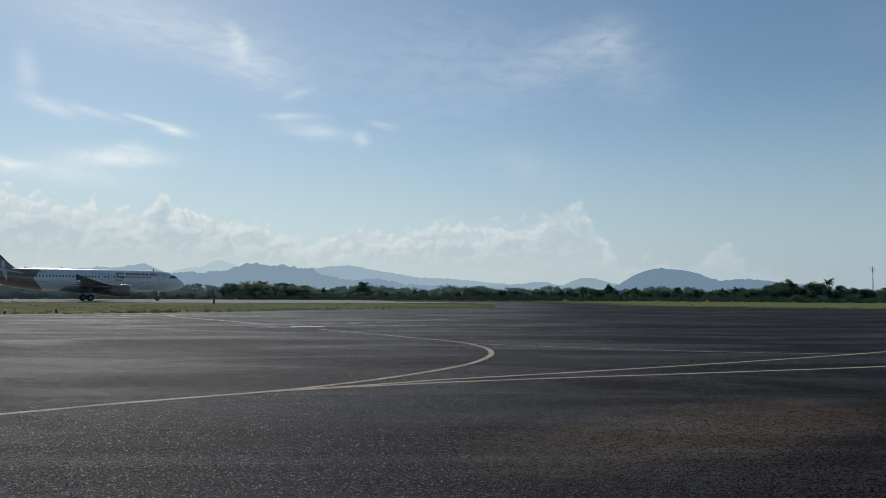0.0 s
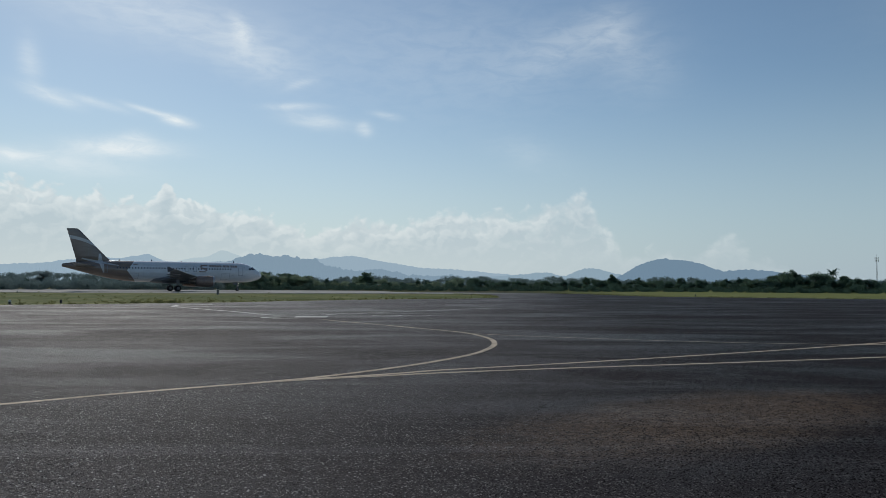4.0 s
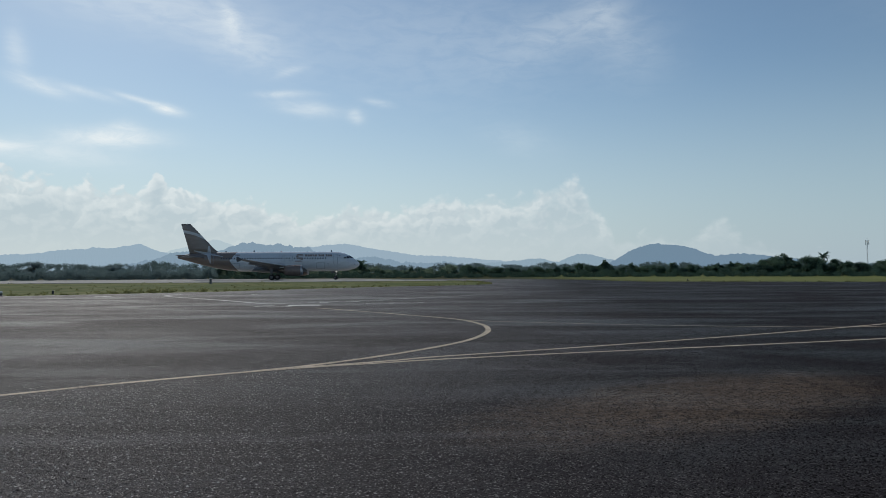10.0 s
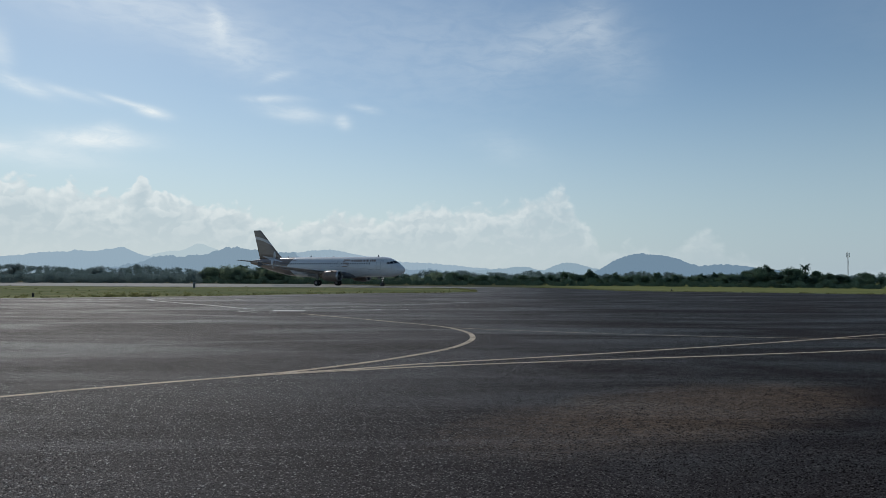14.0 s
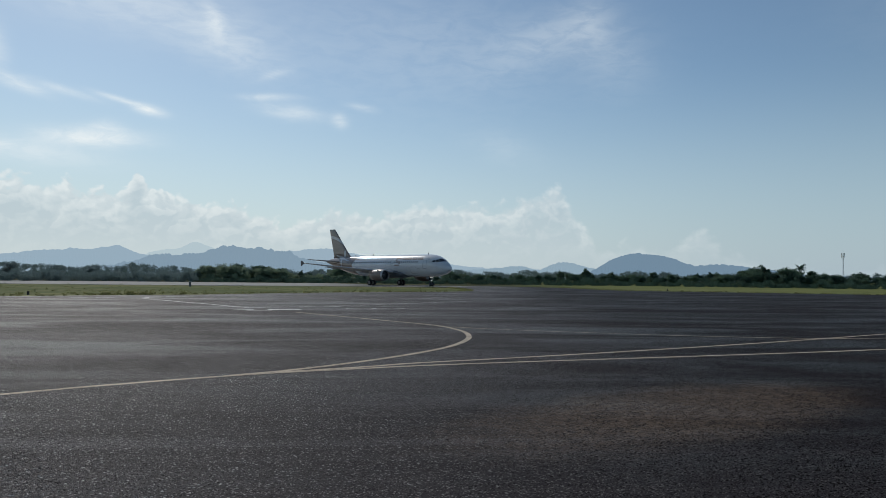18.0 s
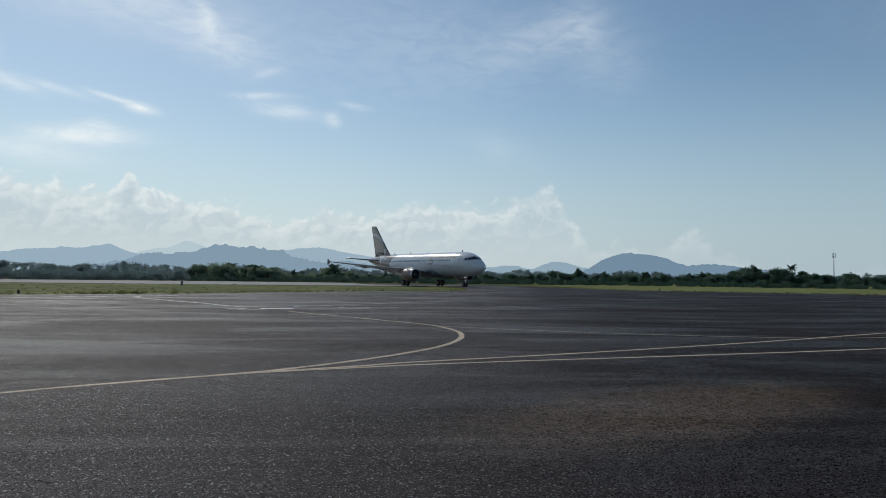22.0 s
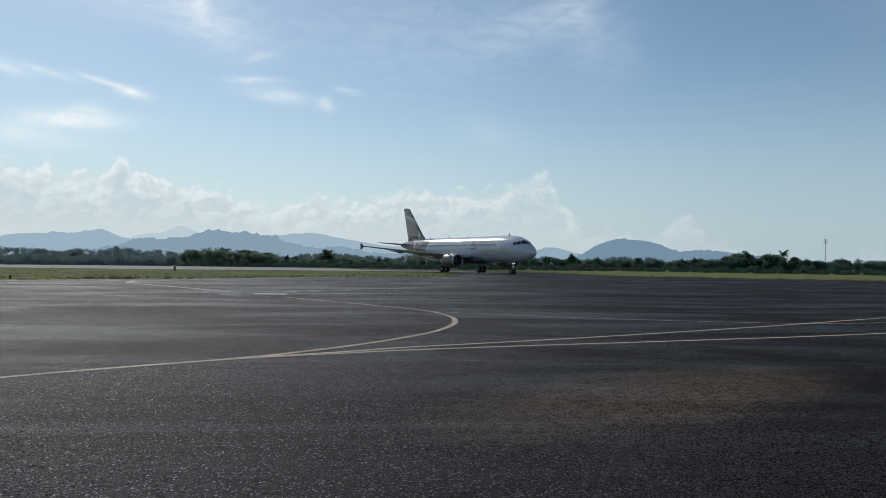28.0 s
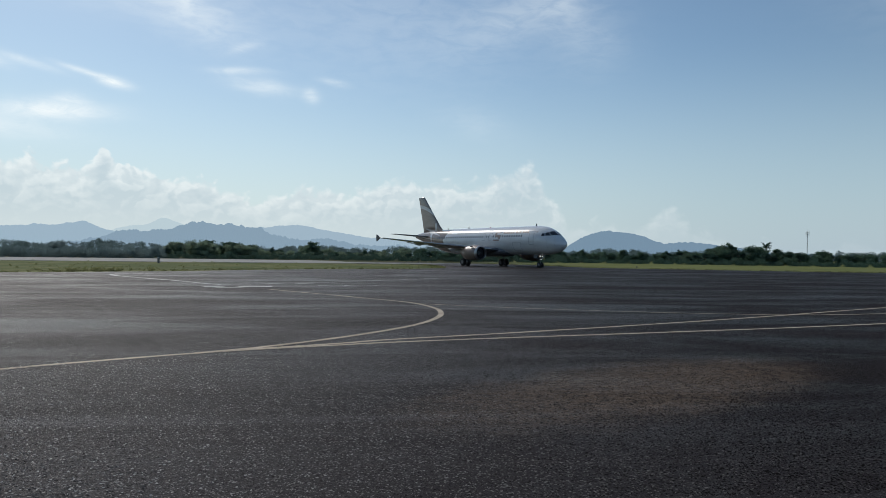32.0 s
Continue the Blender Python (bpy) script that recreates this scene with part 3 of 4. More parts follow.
# ---- the airliner ----
def livery_build(g):
    """White paint; tan tail with paler bands and a white four-armed star. Lengths in the airliner's own metres."""
    p = coords(g)
    sep = g.node("ShaderNodeSeparateXYZ")
    g.t.links.new(p, sep.inputs[0])
    x, z = sep.outputs[0], sep.outputs[2]
    # tan behind a notched edge, and the whole fin
    edge = g.m("MULTIPLY_ADD", g.m("ABSOLUTE", g.m("SUBTRACT", z, 4.0)), 0.78, -8.95)
    tan = g.m("MAXIMUM", g.step(g.m("SUBTRACT", edge, x), -0.05, 0.05), g.step(z, 5.98, 6.02))

    def arm(x0, z0, x1, z1, w0, w1):
        """A tapering painted arm between two points."""
        dx, dz = x1 - x0, z1 - z0
        px, pz = g.m("SUBTRACT", x, x0), g.m("SUBTRACT", z, z0)
        t = g.m("MULTIPLY", g.m("ADD", g.m("MULTIPLY", px, dx), g.m("MULTIPLY", pz, dz)), 1 / (dx * dx + dz * dz), clamp=True)
        ex, ez = g.m("SUBTRACT", px, g.m("MULTIPLY", t, dx)), g.m("SUBTRACT", pz, g.m("MULTIPLY", t, dz))
        dist = g.m("SQRT", g.m("ADD", g.m("MULTIPLY", ex, ex), g.m("MULTIPLY", ez, ez)))
        over = g.m("SUBTRACT", g.m("MULTIPLY_ADD", t, w1 - w0, w0), dist)
        return g.step(over, -0.04, 0.04)

    star = arm(-13.4, 5.5, -13.5, 6.95, 0.42, 0.20)
    for q in ((-13.3, 5.4, -12.9, 3.55, 0.40, 0.10), (-13.3, 5.4, -16.5, 6.15, 0.30, 0.10), (-13.3, 5.45, -10.4, 4.9, 0.20, 0.05)):
        star = g.m("MAXIMUM", star, arm(*q))
    # pale band high on the fin
    bow = g.m("MULTIPLY", g.m("POWER", g.m("ADD", x, 16.2), 2.0), -0.05)
    band = g.m("ABSOLUTE", g.m("SUBTRACT", z, g.m("ADD", g.m("MULTIPLY_ADD", g.m("ADD", x, 14.5), -0.36, 8.95), bow)))
    band = g.m("MULTIPLY", g.step(band, 0.22, 0.36, 0.72, 0.0), g.step(z, 6.5, 6.6))
    white_on = g.m("MAXIMUM", g.m("MULTIPLY", star, 0.68), band)
    dirt = g.noise(g.map(p, (0.25, 1, 1)), 2.2, 5, 0.6)
    white = g.mix(g.step(dirt, 0.3, 0.75), (0.70, 0.705, 0.71), (0.62, 0.62, 0.615))
    brown = g.mix(g.step(dirt, 0.3, 0.75), (0.225, 0.168, 0.135), (0.185, 0.136, 0.110))
    c = g.mix(tan, white, brown)
    c = g.mix(white_on, c, white)
    # skin joints, every frame bay
    joint = g.m("ABSOLUTE", g.m("SUBTRACT", g.m("FRACT", g.m("MULTIPLY", x, 0.42)), 0.5))
    c = g.mix(g.step(joint, 0.004, 0.010, 0.22, 0.0), c, (0.25, 0.25, 0.26))
    return principled(g, c, g.m("MULTIPLY_ADD", dirt, 0.10, 0.10), 0.0, dirt, 0.02, 0.02, coat=0.5)


LIVERY = material("airliner_paint", livery_build)
WING_GREY = plain("wing_grey_paint", (0.17, 0.177, 0.19), 0.4, 0.0, vary=0.1, scale=0.8, coat=0.05)
TAN = plain("tan_cowl_paint", (0.235, 0.170, 0.138), 0.38, 0.0, vary=0.1, scale=1.2, coat=0.15)
LIP = plain("worn_intake_lip", (0.46, 0.455, 0.45), 0.36, 1.0, vary=0.06)
EXHAUST = plain("burnt_exhaust_metal", (0.22, 0.18, 0.15), 0.4, 0.9)
FAN = plain("fan_blade_metal", (0.10, 0.10, 0.11), 0.4, 0.7)
GEAR = plain("gear_grey_metal", (0.20, 0.205, 0.215), 0.5, 0.3)
RUBBER = plain("tyre_rubber", (0.018, 0.018, 0.019), 0.8)
LOGO = plain("brown_logo_paint", (0.25, 0.175, 0.14), 0.35, coat=0.2)
LINE_GREY = plain("door_outline_grey", (0.22, 0.23, 0.26), 0.4)
CABIN_PANE = plain("cabin_window_pane", (0.075, 0.082, 0.095), 0.15, vary=0.1)
FENCE_PAINT = plain("dark_fence_paint", (0.055, 0.052, 0.062), 0.4)
GLASS = plain("dark_window_glass", (0.012, 0.015, 0.02), 0.08, vary=0.05, spec=0.7)
LAMP = material("landing_lamp", lambda g: principled(g, (0.9, 0.9, 0.9), 0.2, emit=(1.0, 0.97, 0.9), power=0.9))
BEACON = plain("red_beacon_glass", (0.45, 0.03, 0.02), 0.2)

# body sections: distance behind the nose, centre height, half width, half height
BODY = [(0.0, 3.23, 0.04, 0.04), (0.12, 3.235, 0.34, 0.30), (0.3, 3.25, 0.56, 0.50), (0.6, 3.29, 0.82, 0.75), (1.0, 3.35, 1.07, 1.02), (1.5, 3.43, 1.29, 1.27), (2.0, 3.53, 1.46, 1.50),
        (2.5, 3.62, 1.60, 1.69), (3.2, 3.73, 1.76, 1.88), (4.0, 3.80, 1.87, 1.99), (5.0, 3.84, 1.95, 2.05), (6.2, 3.85, 1.975, 2.07), (23.5, 3.85, 1.975, 2.07),
        (25.5, 3.88, 1.95, 2.03), (27.5, 3.98, 1.84, 1.91), (29.5, 4.14, 1.63, 1.72), (31.5, 4.34, 1.33, 1.46), (33.5, 4.55, 0.97, 1.12), (35.5, 4.74, 0.60, 0.73),
        (36.8, 4.82, 0.36, 0.45), (37.4, 4.84, 0.24, 0.31), (37.57, 4.84, 0.16, 0.22)]
NOSE = 17.71    # of the nose, ahead of the main wheels


def body(s):
    cols = list(zip(*BODY))
    return [float(np.interp(s, cols[0], c)) for c in cols[1:]]


def hull(s, a, out=0.0):
    """A point on the body: s behind the nose, a degrees from the crown (right side negative)."""
    zc, w, h = body(s)
    a = radians(a)
    n = Vector((0, math.sin(a) / max(w, 0.05), math.cos(a) / max(h, 0.05))).normalized()
    return Vector((NOSE - s, w * math.sin(a), zc + h * math.cos(a))) + n * out


def hull_angle(s, z):
    zc, w, h = body(s)
    return math.degrees(math.acos(max(-1, min(1, (z - zc) / h))))


def panel(s0, s1, z0, z1, side, out=0.012, lean=0.0, ns=6, na=4):
    """A flush panel on the body's side; lean shifts its upper edge aft."""
    bm = bmesh.new()
    g = []
    for i in range(ns + 1):
        row = []
        for j in range(na + 1):
            z = z0 + (z1 - z0) * j / na
            s = s0 + (s1 - s0) * i / ns + lean * j / na
            row.append(bm.verts.new(hull(s, side * hull_angle(s, z), out)))
        g.append(row)
    for a, b in zip(g, g[1:]):
        for j in range(na):
            bm.faces.new((a[j], a[j + 1], b[j + 1], b[j]))
    bmesh.ops.recalc_face_normals(bm, faces=bm.faces)
    if sum(f.normal.y for f in bm.faces) * side < 0:
        bmesh.ops.reverse_faces(bm, faces=bm.faces)
    return bm


def pane(corners, side, out=0.014, n=6):
    """A window pane on the body between four (distance behind the nose, degrees from the crown)."""
    bm = bmesh.new()
    (a, b, c, d), g = corners, []
    for i in range(n + 1):
        row = []
        for j in range(n + 1):
            u, v = i / n, j / n
            s, deg = ((a[k] * (1 - u) + b[k] * u) * (1 - v) + (d[k] * (1 - u) + c[k] * u) * v for k in (0, 1))
            row.append(bm.verts.new(hull(s, side * deg, out)))
        g.append(row)
    for p, q in zip(g, g[1:]):
        for j in range(n):
            bm.faces.new((p[j], q[j], q[j + 1], p[j + 1]))
    bmesh.ops.recalc_face_normals(bm, faces=bm.faces)
    if sum(f.normal.y for f in bm.faces) * side < 0:
        bmesh.ops.reverse_faces(bm, faces=bm.faces)
    return bm


def foil(chord, thick, n=14):
    """Upper and lower line of a wing section, from the trailing edge round the nose: (x aft, z)."""
    up = []
    for i in range(n + 1):
        t = 0.5 * (1 + math.cos(math.pi * i / n))
        y = thick * 5 * (0.2969 * math.sqrt(t) - 0.126 * t - 0.3516 * t * t + 0.2843 * t ** 3 - 0.1036 * t ** 4)
        up.append((t * chord, y * chord))
    return up + [(x, -z * 0.8) for x, z in up[::-1][1:-1]]


def aerofoil(stations):
    """stations: (leading edge behind nose, y, z, chord, thickness, twist)."""
    rings = []
    for s, y, z, c, th, tw in stations:
        k = math.tan(radians(tw))
        rings.append([(NOSE - (s + dx), y, z + dz - dx * k) for dx, dz in foil(c, th)])
    return skin(rings)


def upright_foil(stations):
    """Fin: (leading edge behind nose, z, chord, thickness)."""
    return skin([[(NOSE - (s + dx), dz, z) for dx, dz in foil(c, th)] for s, z, c, th in stations])


def wheel(name, r, wide, parent, at):
    """Tyre, rim and hub; turns about its own y."""
    w = part(name, rotate_y(lathe([(-wide / 2, r * 0.55), (-wide / 2, r * 0.86), (-wide * 0.42, r * 0.95), (-wide * 0.25, r), (wide * 0.25, r), (wide * 0.42, r * 0.95), (wide / 2, r * 0.86), (wide / 2, r * 0.55)], 28)),
             RUBBER, parent, "black rubber tyre", True, at)
    part("rim", rotate_y(lathe([(-wide * 0.46, 0.02), (-wide * 0.40, r * 0.30), (-wide * 0.46, r * 0.56), (wide * 0.46, r * 0.56), (wide * 0.40, r * 0.30), (wide * 0.46, 0.02)], 24)), GEAR, w, "pale grey metal wheel rim", True)
    bm = bmesh.new()
    for k in range(6):
        a = k * math.pi / 3
        for sy in (-1, 1):
            rod([(math.cos(a) * r * 0.38, sy * wide * 0.40, math.sin(a) * r * 0.38), (math.cos(a) * r * 0.38, sy * wide * 0.47, math.sin(a) * r * 0.38)], [0.03, 0.03], 6, bm)
    part("wheel_bolts", bm, DARK_PAINT, w)
    return w


def rotate_y(bm):
    bmesh.ops.rotate(bm, verts=bm.verts, cent=(0, 0, 0), matrix=Matrix.Rotation(radians(90), 3, "Z"))
    return bm


WHEELS = []     # (wheel, radius)


def airliner():
    craft = tagged(new("airliner"), "white narrow-body jet airliner with tan tail taxiing on the runway turn-off", "airliner")
    # fuselage
    cuts = sorted(set([s for s, *_ in BODY] + [0.06, 0.2, 0.45, 0.8, 1.25, 1.75, 2.25, 2.85, 3.6, 4.5] + [6.2 + 1.5 * k for k in range(12)] + [24.5, 26.5, 28.5, 30.5, 32.5, 34.5, 36.2]))
    fus = part("fuselage", skin([[hull(s, a) for a in range(0, 360, 8)] for s in cuts]), LIVERY, craft, "white fuselage with tan rear and brown lettering bars", True)
    belly = []
    for s, w, lo in ((10.4, 0.6, 1.85), (11.4, 1.5, 1.62), (13, 1.95, 1.5), (17, 2.05, 1.46), (19.8, 1.95, 1.52), (21.6, 1.5, 1.66), (23, 0.6, 1.86)):
        belly.append([(NOSE - s, w * math.sin(a), 2.35 + (2.35 - lo) * math.cos(a)) for a in (2 * math.pi * k / 24 for k in range(24))])
    part("belly_fairing", skin(belly), WING_GREY, craft, "pale grey wing-root fairing", True)
    # cabin windows: one mesh, many parts
    bm = bmesh.new()
    pts = []
    for cx, cz in ((1, 1), (-1, 1), (-1, -1), (1, -1)):
        for k in range(4):
            a = math.atan2(cz, cx) - math.pi / 4 + k * math.pi / 6
            pts.append((cx * 0.055 + 0.065 * math.cos(a), cz * 0.10 + 0.065 * math.sin(a)))
    f = bm.faces.new([bm.verts.new((x, 0, z)) for x, z in pts])
    r = bmesh.ops.extrude_face_region(bm, geom=[f])
    bmesh.ops.translate(bm, verts=[v for v in r["geom"] if isinstance(v, bmesh.types.BMVert)], vec=(0, 0.03, 0))
    bmesh.ops.recalc_face_normals(bm, faces=bm.faces)
    first = None
    for side in (-1, 1):
        for k in range(41):
            s = 7.0 + k * 0.533
            if k in (13, 16):
                continue
            a = hull_angle(s, 4.48)
            p = hull(s, side * a, -0.016)
            tilt = 90 - a
            m = Matrix.Translation(p) @ Matrix.Rotation(radians(tilt * side), 4, "X") @ Matrix.Rotation(0.0 if side > 0 else math.pi, 4, "Z")
            if first is None:
                first = part("cabin_window", bm, CABIN_PANE, fus, "dark oval cabin window", at=m)
            else:
                share("cabin_window", first.data, fus, m)
    # flight deck windows
    for side in (-1, 1):
        for q in (((1.15, 4), (1.75, 45), (2.36, 35), (2.05, 4)), ((1.83, 48), (2.55, 62), (2.75, 50), (2.44, 37)), ((2.64, 63.5), (3.25, 68), (3.15, 56), (2.84, 51.5))):
            part("cockpit_window", pane(q, side), GLASS, fus, "dark flight deck window")
    # doors: outline and panel
    for side in (-1, 1):
        for s0, s1, z0, z1 in ((4.55, 5.40, 3.30, 5.15), (30.0, 30.75, 3.55, 5.25), (13.85, 14.36, 3.95, 4.95), (15.45, 15.96, 3.95, 4.95)):
            d = part("cabin_door", panel(s0, s1, z0, z1, side, 0.010), LIVERY, fus, "white cabin door with grey outline", True)
            for q in ((s0 - 0.05, s0, z0, z1), (s1, s1 + 0.05, z0, z1), (s0 - 0.05, s1 + 0.05, z1, z1 + 0.05), (s0 - 0.05, s1 + 0.05, z0 - 0.06, z0)):
                part("door_outline", panel(*q, side, 0.014), LINE_GREY, d)
        for s0, s1, z0, z1 in ((7.2, 8.9, 2.35, 3.55), (24.6, 26.2, 2.45, 3.45)):
            for q in ((s0, s0 + 0.04, z0, z1), (s1, s1 + 0.04, z0, z1), (s0, s1, z1, z1 + 0.04), (s0, s1, z0, z0 + 0.04)):
                part("cargo_door_outline", panel(*q, side, 0.012, ns=4), LINE_GREY, fus)
        # airline mark, drawn as plain bars
        for s0, s1, z0, z1, lean in ((11.55, 12.9, 5.06, 5.32, 0.18), (12.55, 13.0, 4.72, 5.02, 0.15), (11.7, 12.9, 4.40, 4.66, 0.15), (11.65, 12.1, 4.08, 4.36, 0.12), (11.9, 13.25, 3.80, 4.02, 0.12)):
            part("mark_bar", panel(s0, s1, z0, z1, side, 0.016, lean), LOGO, fus, "brown block of the airline mark")
        s = 11.2
        for k, w in enumerate((0.42, 0.42, 0.40, 0.38, 0.42, 0, 0.44, 0.14, 0.40, 0, 0.34, 0.38, 0.38)):
            if w:
                part("letter_bar", panel(s - w, s, 4.86, 5.28, side, 0.016, 0.12, 2, 3), LOGO, fus, "brown lettering bar")
            s -= w + 0.10 if w else 0.22
        for k in range(5):
            part("registration_bar", panel(24.6 + k * 0.2, 24.74 + k * 0.2, 5.08, 5.28, side, 0.014, 0.03, 1, 2), LOGO, fus)
        part("flag_patch", panel(3.95, 4.3, 4.92, 5.06, side, 0.014, 0, 2, 2), LINE_GREY, fus, "small dark patch by the flight deck")
        part("static_plate", panel(6.35, 6.95, 3.28, 3.34, side, 0.014, 0, 2, 2), LINE_GREY, fus)
    # blade aerials and beacon
    for s, hgt in ((5.75, 0.34), (21.8, 0.30), (27.6, 0.20)):
        z = hull(s, 0).z
        part("blade_aerial", upright_foil([(s, z - 0.05, 0.36, 0.10), (s + hgt * 0.35, z + hgt, 0.16, 0.10)]), WING_GREY, fus, "small blade aerial")
    part("beacon", lathe_up(NOSE - 16.4, 0, hull(16.4, 0).z - 0.03, [(0.09, 0), (0.09, 0.06), (0.05, 0.13), (0.01, 0.15)]), BEACON, fus, "red beacon lamp")
    for side in (-1, 1):
        part("pitot_probe", rod([hull(1.1, side * 100, -0.02), hull(1.1, side * 100, 0.12), hull(0.85, side * 100, 0.16)], [0.03, 0.025, 0.012]), GEAR, fus)
    # fin and rudder
    fin = part("fin", upright_foil([(27.6, 5.52, 7.7, 0.035), (29.3, 5.86, 5.9, 0.08), (30.2, 6.6, 5.22, 0.08), (33.0, 9.6, 3.28, 0.08), (34.9, 11.62, 2.0, 0.08), (35.15, 11.76, 1.65, 0.06)]), LIVERY, craft, "tan fin with pale band and white star", True)
    part("rudder", upright_foil([(33.75, 5.95, 1.45, 0.03), (36.0, 11.68, 0.92, 0.03)]), LIVERY, fin, "tan rudder", True)
    for side in (-1, 1):
        # wings
        stations = [(11.9, side * 1.2, 2.42, 8.0, 0.13, 1.5), (12.9, side * 2.6, 2.56, 6.7, 0.13, 1.2), (14.85, side * 6.4, 2.92, 4.45, 0.115, 0.5), (17.6, side * 11.6, 3.42, 2.95, 0.11, -0.5), (20.35, side * 16.75, 3.98, 1.55, 0.11, -1.2), (20.6, side * 16.95, 4.0, 1.25, 0.07, -1.2)]
        wing = part("wing", aerofoil(stations), WING_GREY, craft, "pale grey swept wing", True)
        # leading-edge slat, bare metal
        slat = []
        for s, y, z, c, th, tw in stations[1:5]:
            slat.append([(NOSE - s + 0.05 - dx, y, z + dz * 1.06) for dx, dz in foil(c, th) if dx < c * 0.09])
        part("slat", skin(slat, close=False, ends=False), LIP, wing, "bare metal leading edge slat", True)
        # fence at the tip
        part("wingtip_fence", skin([[(NOSE - s, side * 17.02 + dy, z) for s, z in ((20.9, 4.0), (21.8, 4.48), (22.1, 4.50), (22.1, 4.0), (22.05, 3.52), (21.85, 3.53))] for dy in (-0.03, 0.03)]), FENCE_PAINT, wing, "dark wingtip fence")
        for y, l, s0 in ((4.3, 3.4, 18.2), (7.7, 3.1, 17.9), (11.0, 2.6, 18.9)):
            zz = 2.35 + 0.098 * (y - 2)
            bm = lathe([(0, 0.02), (0.25, 0.14), (0.9, 0.24), (l * 0.55, 0.22), (l * 0.85, 0.10), (l, 0.02)], 14)
            bmesh.ops.scale(bm, verts=bm.verts, vec=(-1, 0.75, 1.15))
            bmesh.ops.translate(bm, verts=bm.verts, vec=(NOSE - s0 + 0.3, side * y, zz))
            bmesh.ops.recalc_face_normals(bm, faces=bm.faces)
            part("flap_fairing", bm, WING_GREY, wing, "canoe-shaped flap track fairing", True)
        for y0, y1, s0, s1 in ((2.6, 6.3, 19.0, 18.75), (6.5, 12.6, 18.75, 20.15)):
            z0, z1 = 2.5 + 0.098 * (y0 - 2), 2.5 + 0.098 * (y1 - 2)
            part("flap", skin([[(NOSE - s - dx, side * y, z - 0.02 + dz - dx * 0.06) for dx, dz in foil(0.85, 0.12, 8)] for s, y, z in ((s0 - 0.1, y0, z0 - 0.12), (s1 - 0.1, y1, z1 - 0.10))]), WING_GREY, wing, "trailing edge flap", True)
        part("navigation_lamp", lathe_up(NOSE - 20.65, side * 16.95, 4.0, [(0.05, -0.05), (0.07, 0.02), (0.03, 0.07), (0.005, 0.08)]), BEACON if side > 0 else GLASS, wing)
        # tailplane
        part("tailplane", aerofoil([(31.2, side * 0.5, 4.72, 4.0, 0.10, 0), (32.0, side * 1.2, 4.77, 3.5, 0.10, 0), (35.0, side * 6.0, 5.12, 1.5, 0.10, 0), (35.3, side * 6.22, 5.13, 1.05, 0.06, 0)]), WING_GREY, craft, "pale grey tailplane", True)
        # engines
        e = tagged(new("engine"), "tan jet engine under the wing")
        e.parent, e.matrix_basis = craft, pose(NOSE - 11.35, side * 5.75, 1.98)
        cowl = [(0.0, 0.93), (-0.25, 1.03), (-0.8, 1.10), (-1.6, 1.12), (-2.6, 1.06), (-3.5, 0.92), (-3.52, 0.88), (-2.6, 0.95), (-1.2, 0.90), (-0.55, 0.86), (-0.05, 0.84)]
        part("cowl", lathe(cowl, 36), TAN, e, "tan engine cowl", True)
        part("intake_lip", lathe([(-0.30, 1.045), (-0.12, 1.01), (0.02, 0.95), (0.06, 0.90), (0.02, 0.86), (-0.12, 0.835), (-0.3, 0.835)], 36), LIP, e, "dull bare metal intake lip", True)
        part("fan_case", lathe([(-0.25, 0.84), (-0.7, 0.86), (-0.75, 0.3), (-0.75, 0.02)], 30), FAN, e, "dark fan recess", True)
        bm = bmesh.new()
        for k in range(22):
            a = 2 * math.pi * k / 22
            c, s_ = math.cos(a), math.sin(a)
            c2, s2 = math.cos(a + 0.2), math.sin(a + 0.2)
            bm.faces.new([bm.verts.new(q) for q in ((-0.58, 0.26 * c, 0.26 * s_), (-0.55, 0.82 * c, 0.82 * s_), (-0.70, 0.82 * c2, 0.82 * s2), (-0.68, 0.26 * c2, 0.26 * s2))])
        part("fan_blades", bm, FAN, e, "dark metal fan blades")
        part("spinner", lathe([(-0.20, 0.01), (-0.30, 0.10), (-0.48, 0.21), (-0.62, 0.27)], 20), WING_GREY, e, "grey fan spinner", True)
        part("exhaust_nozzle", lathe([(-3.0, 0.75), (-3.7, 0.62), (-4.4, 0.48), (-4.42, 0.44), (-3.8, 0.42)], 28), EXHAUST, e, "burnt metal exhaust nozzle", True)
        part("exhaust_cone", lathe([(-3.8, 0.34), (-4.4, 0.28), (-4.9, 0.05), (-4.92, 0.01)], 20), EXHAUST, e, "", True)
        part("pylon", skin([[(x, y, z) for x, y, z in ((xa, -w, zl), (xa, w, zl), (xa, w * 0.8, zh), (xa, -w * 0.8, zh))] for xa, w, zl, zh in ((-0.9, 0.05, 1.02, 1.10), (-1.8, 0.18, 1.0, 1.26), (-3.6, 0.2, 0.5, 1.2), (-5.6, 0.1, 0.70, 0.95))]), LIVERY, e, "white engine pylon")
        for sx in (-1, 1):
            part("strake", skin([[(-0.7, sx * 0.75, 0.82), (-1.5, sx * 0.78, 0.82), (-1.5, sx * 1.0, 1.05), (-1.1, sx * 0.95, 1.0)], [(-0.7, sx * 0.77, 0.80), (-1.5, sx * 0.80, 0.80), (-1.5, sx * 1.02, 1.03), (-1.1, sx * 0.97, 0.98)]]), TAN, e)
        # main gear
        g = tagged(new("main_gear"), "two-wheeled main landing gear leg")
        g.parent, g.matrix_basis = craft, pose(0, side * 3.795, 0.0)
        bm = rod([(0.0, 0.0, 2.4), (0.0, 0.0, 1.25)], [0.14, 0.13], 14)
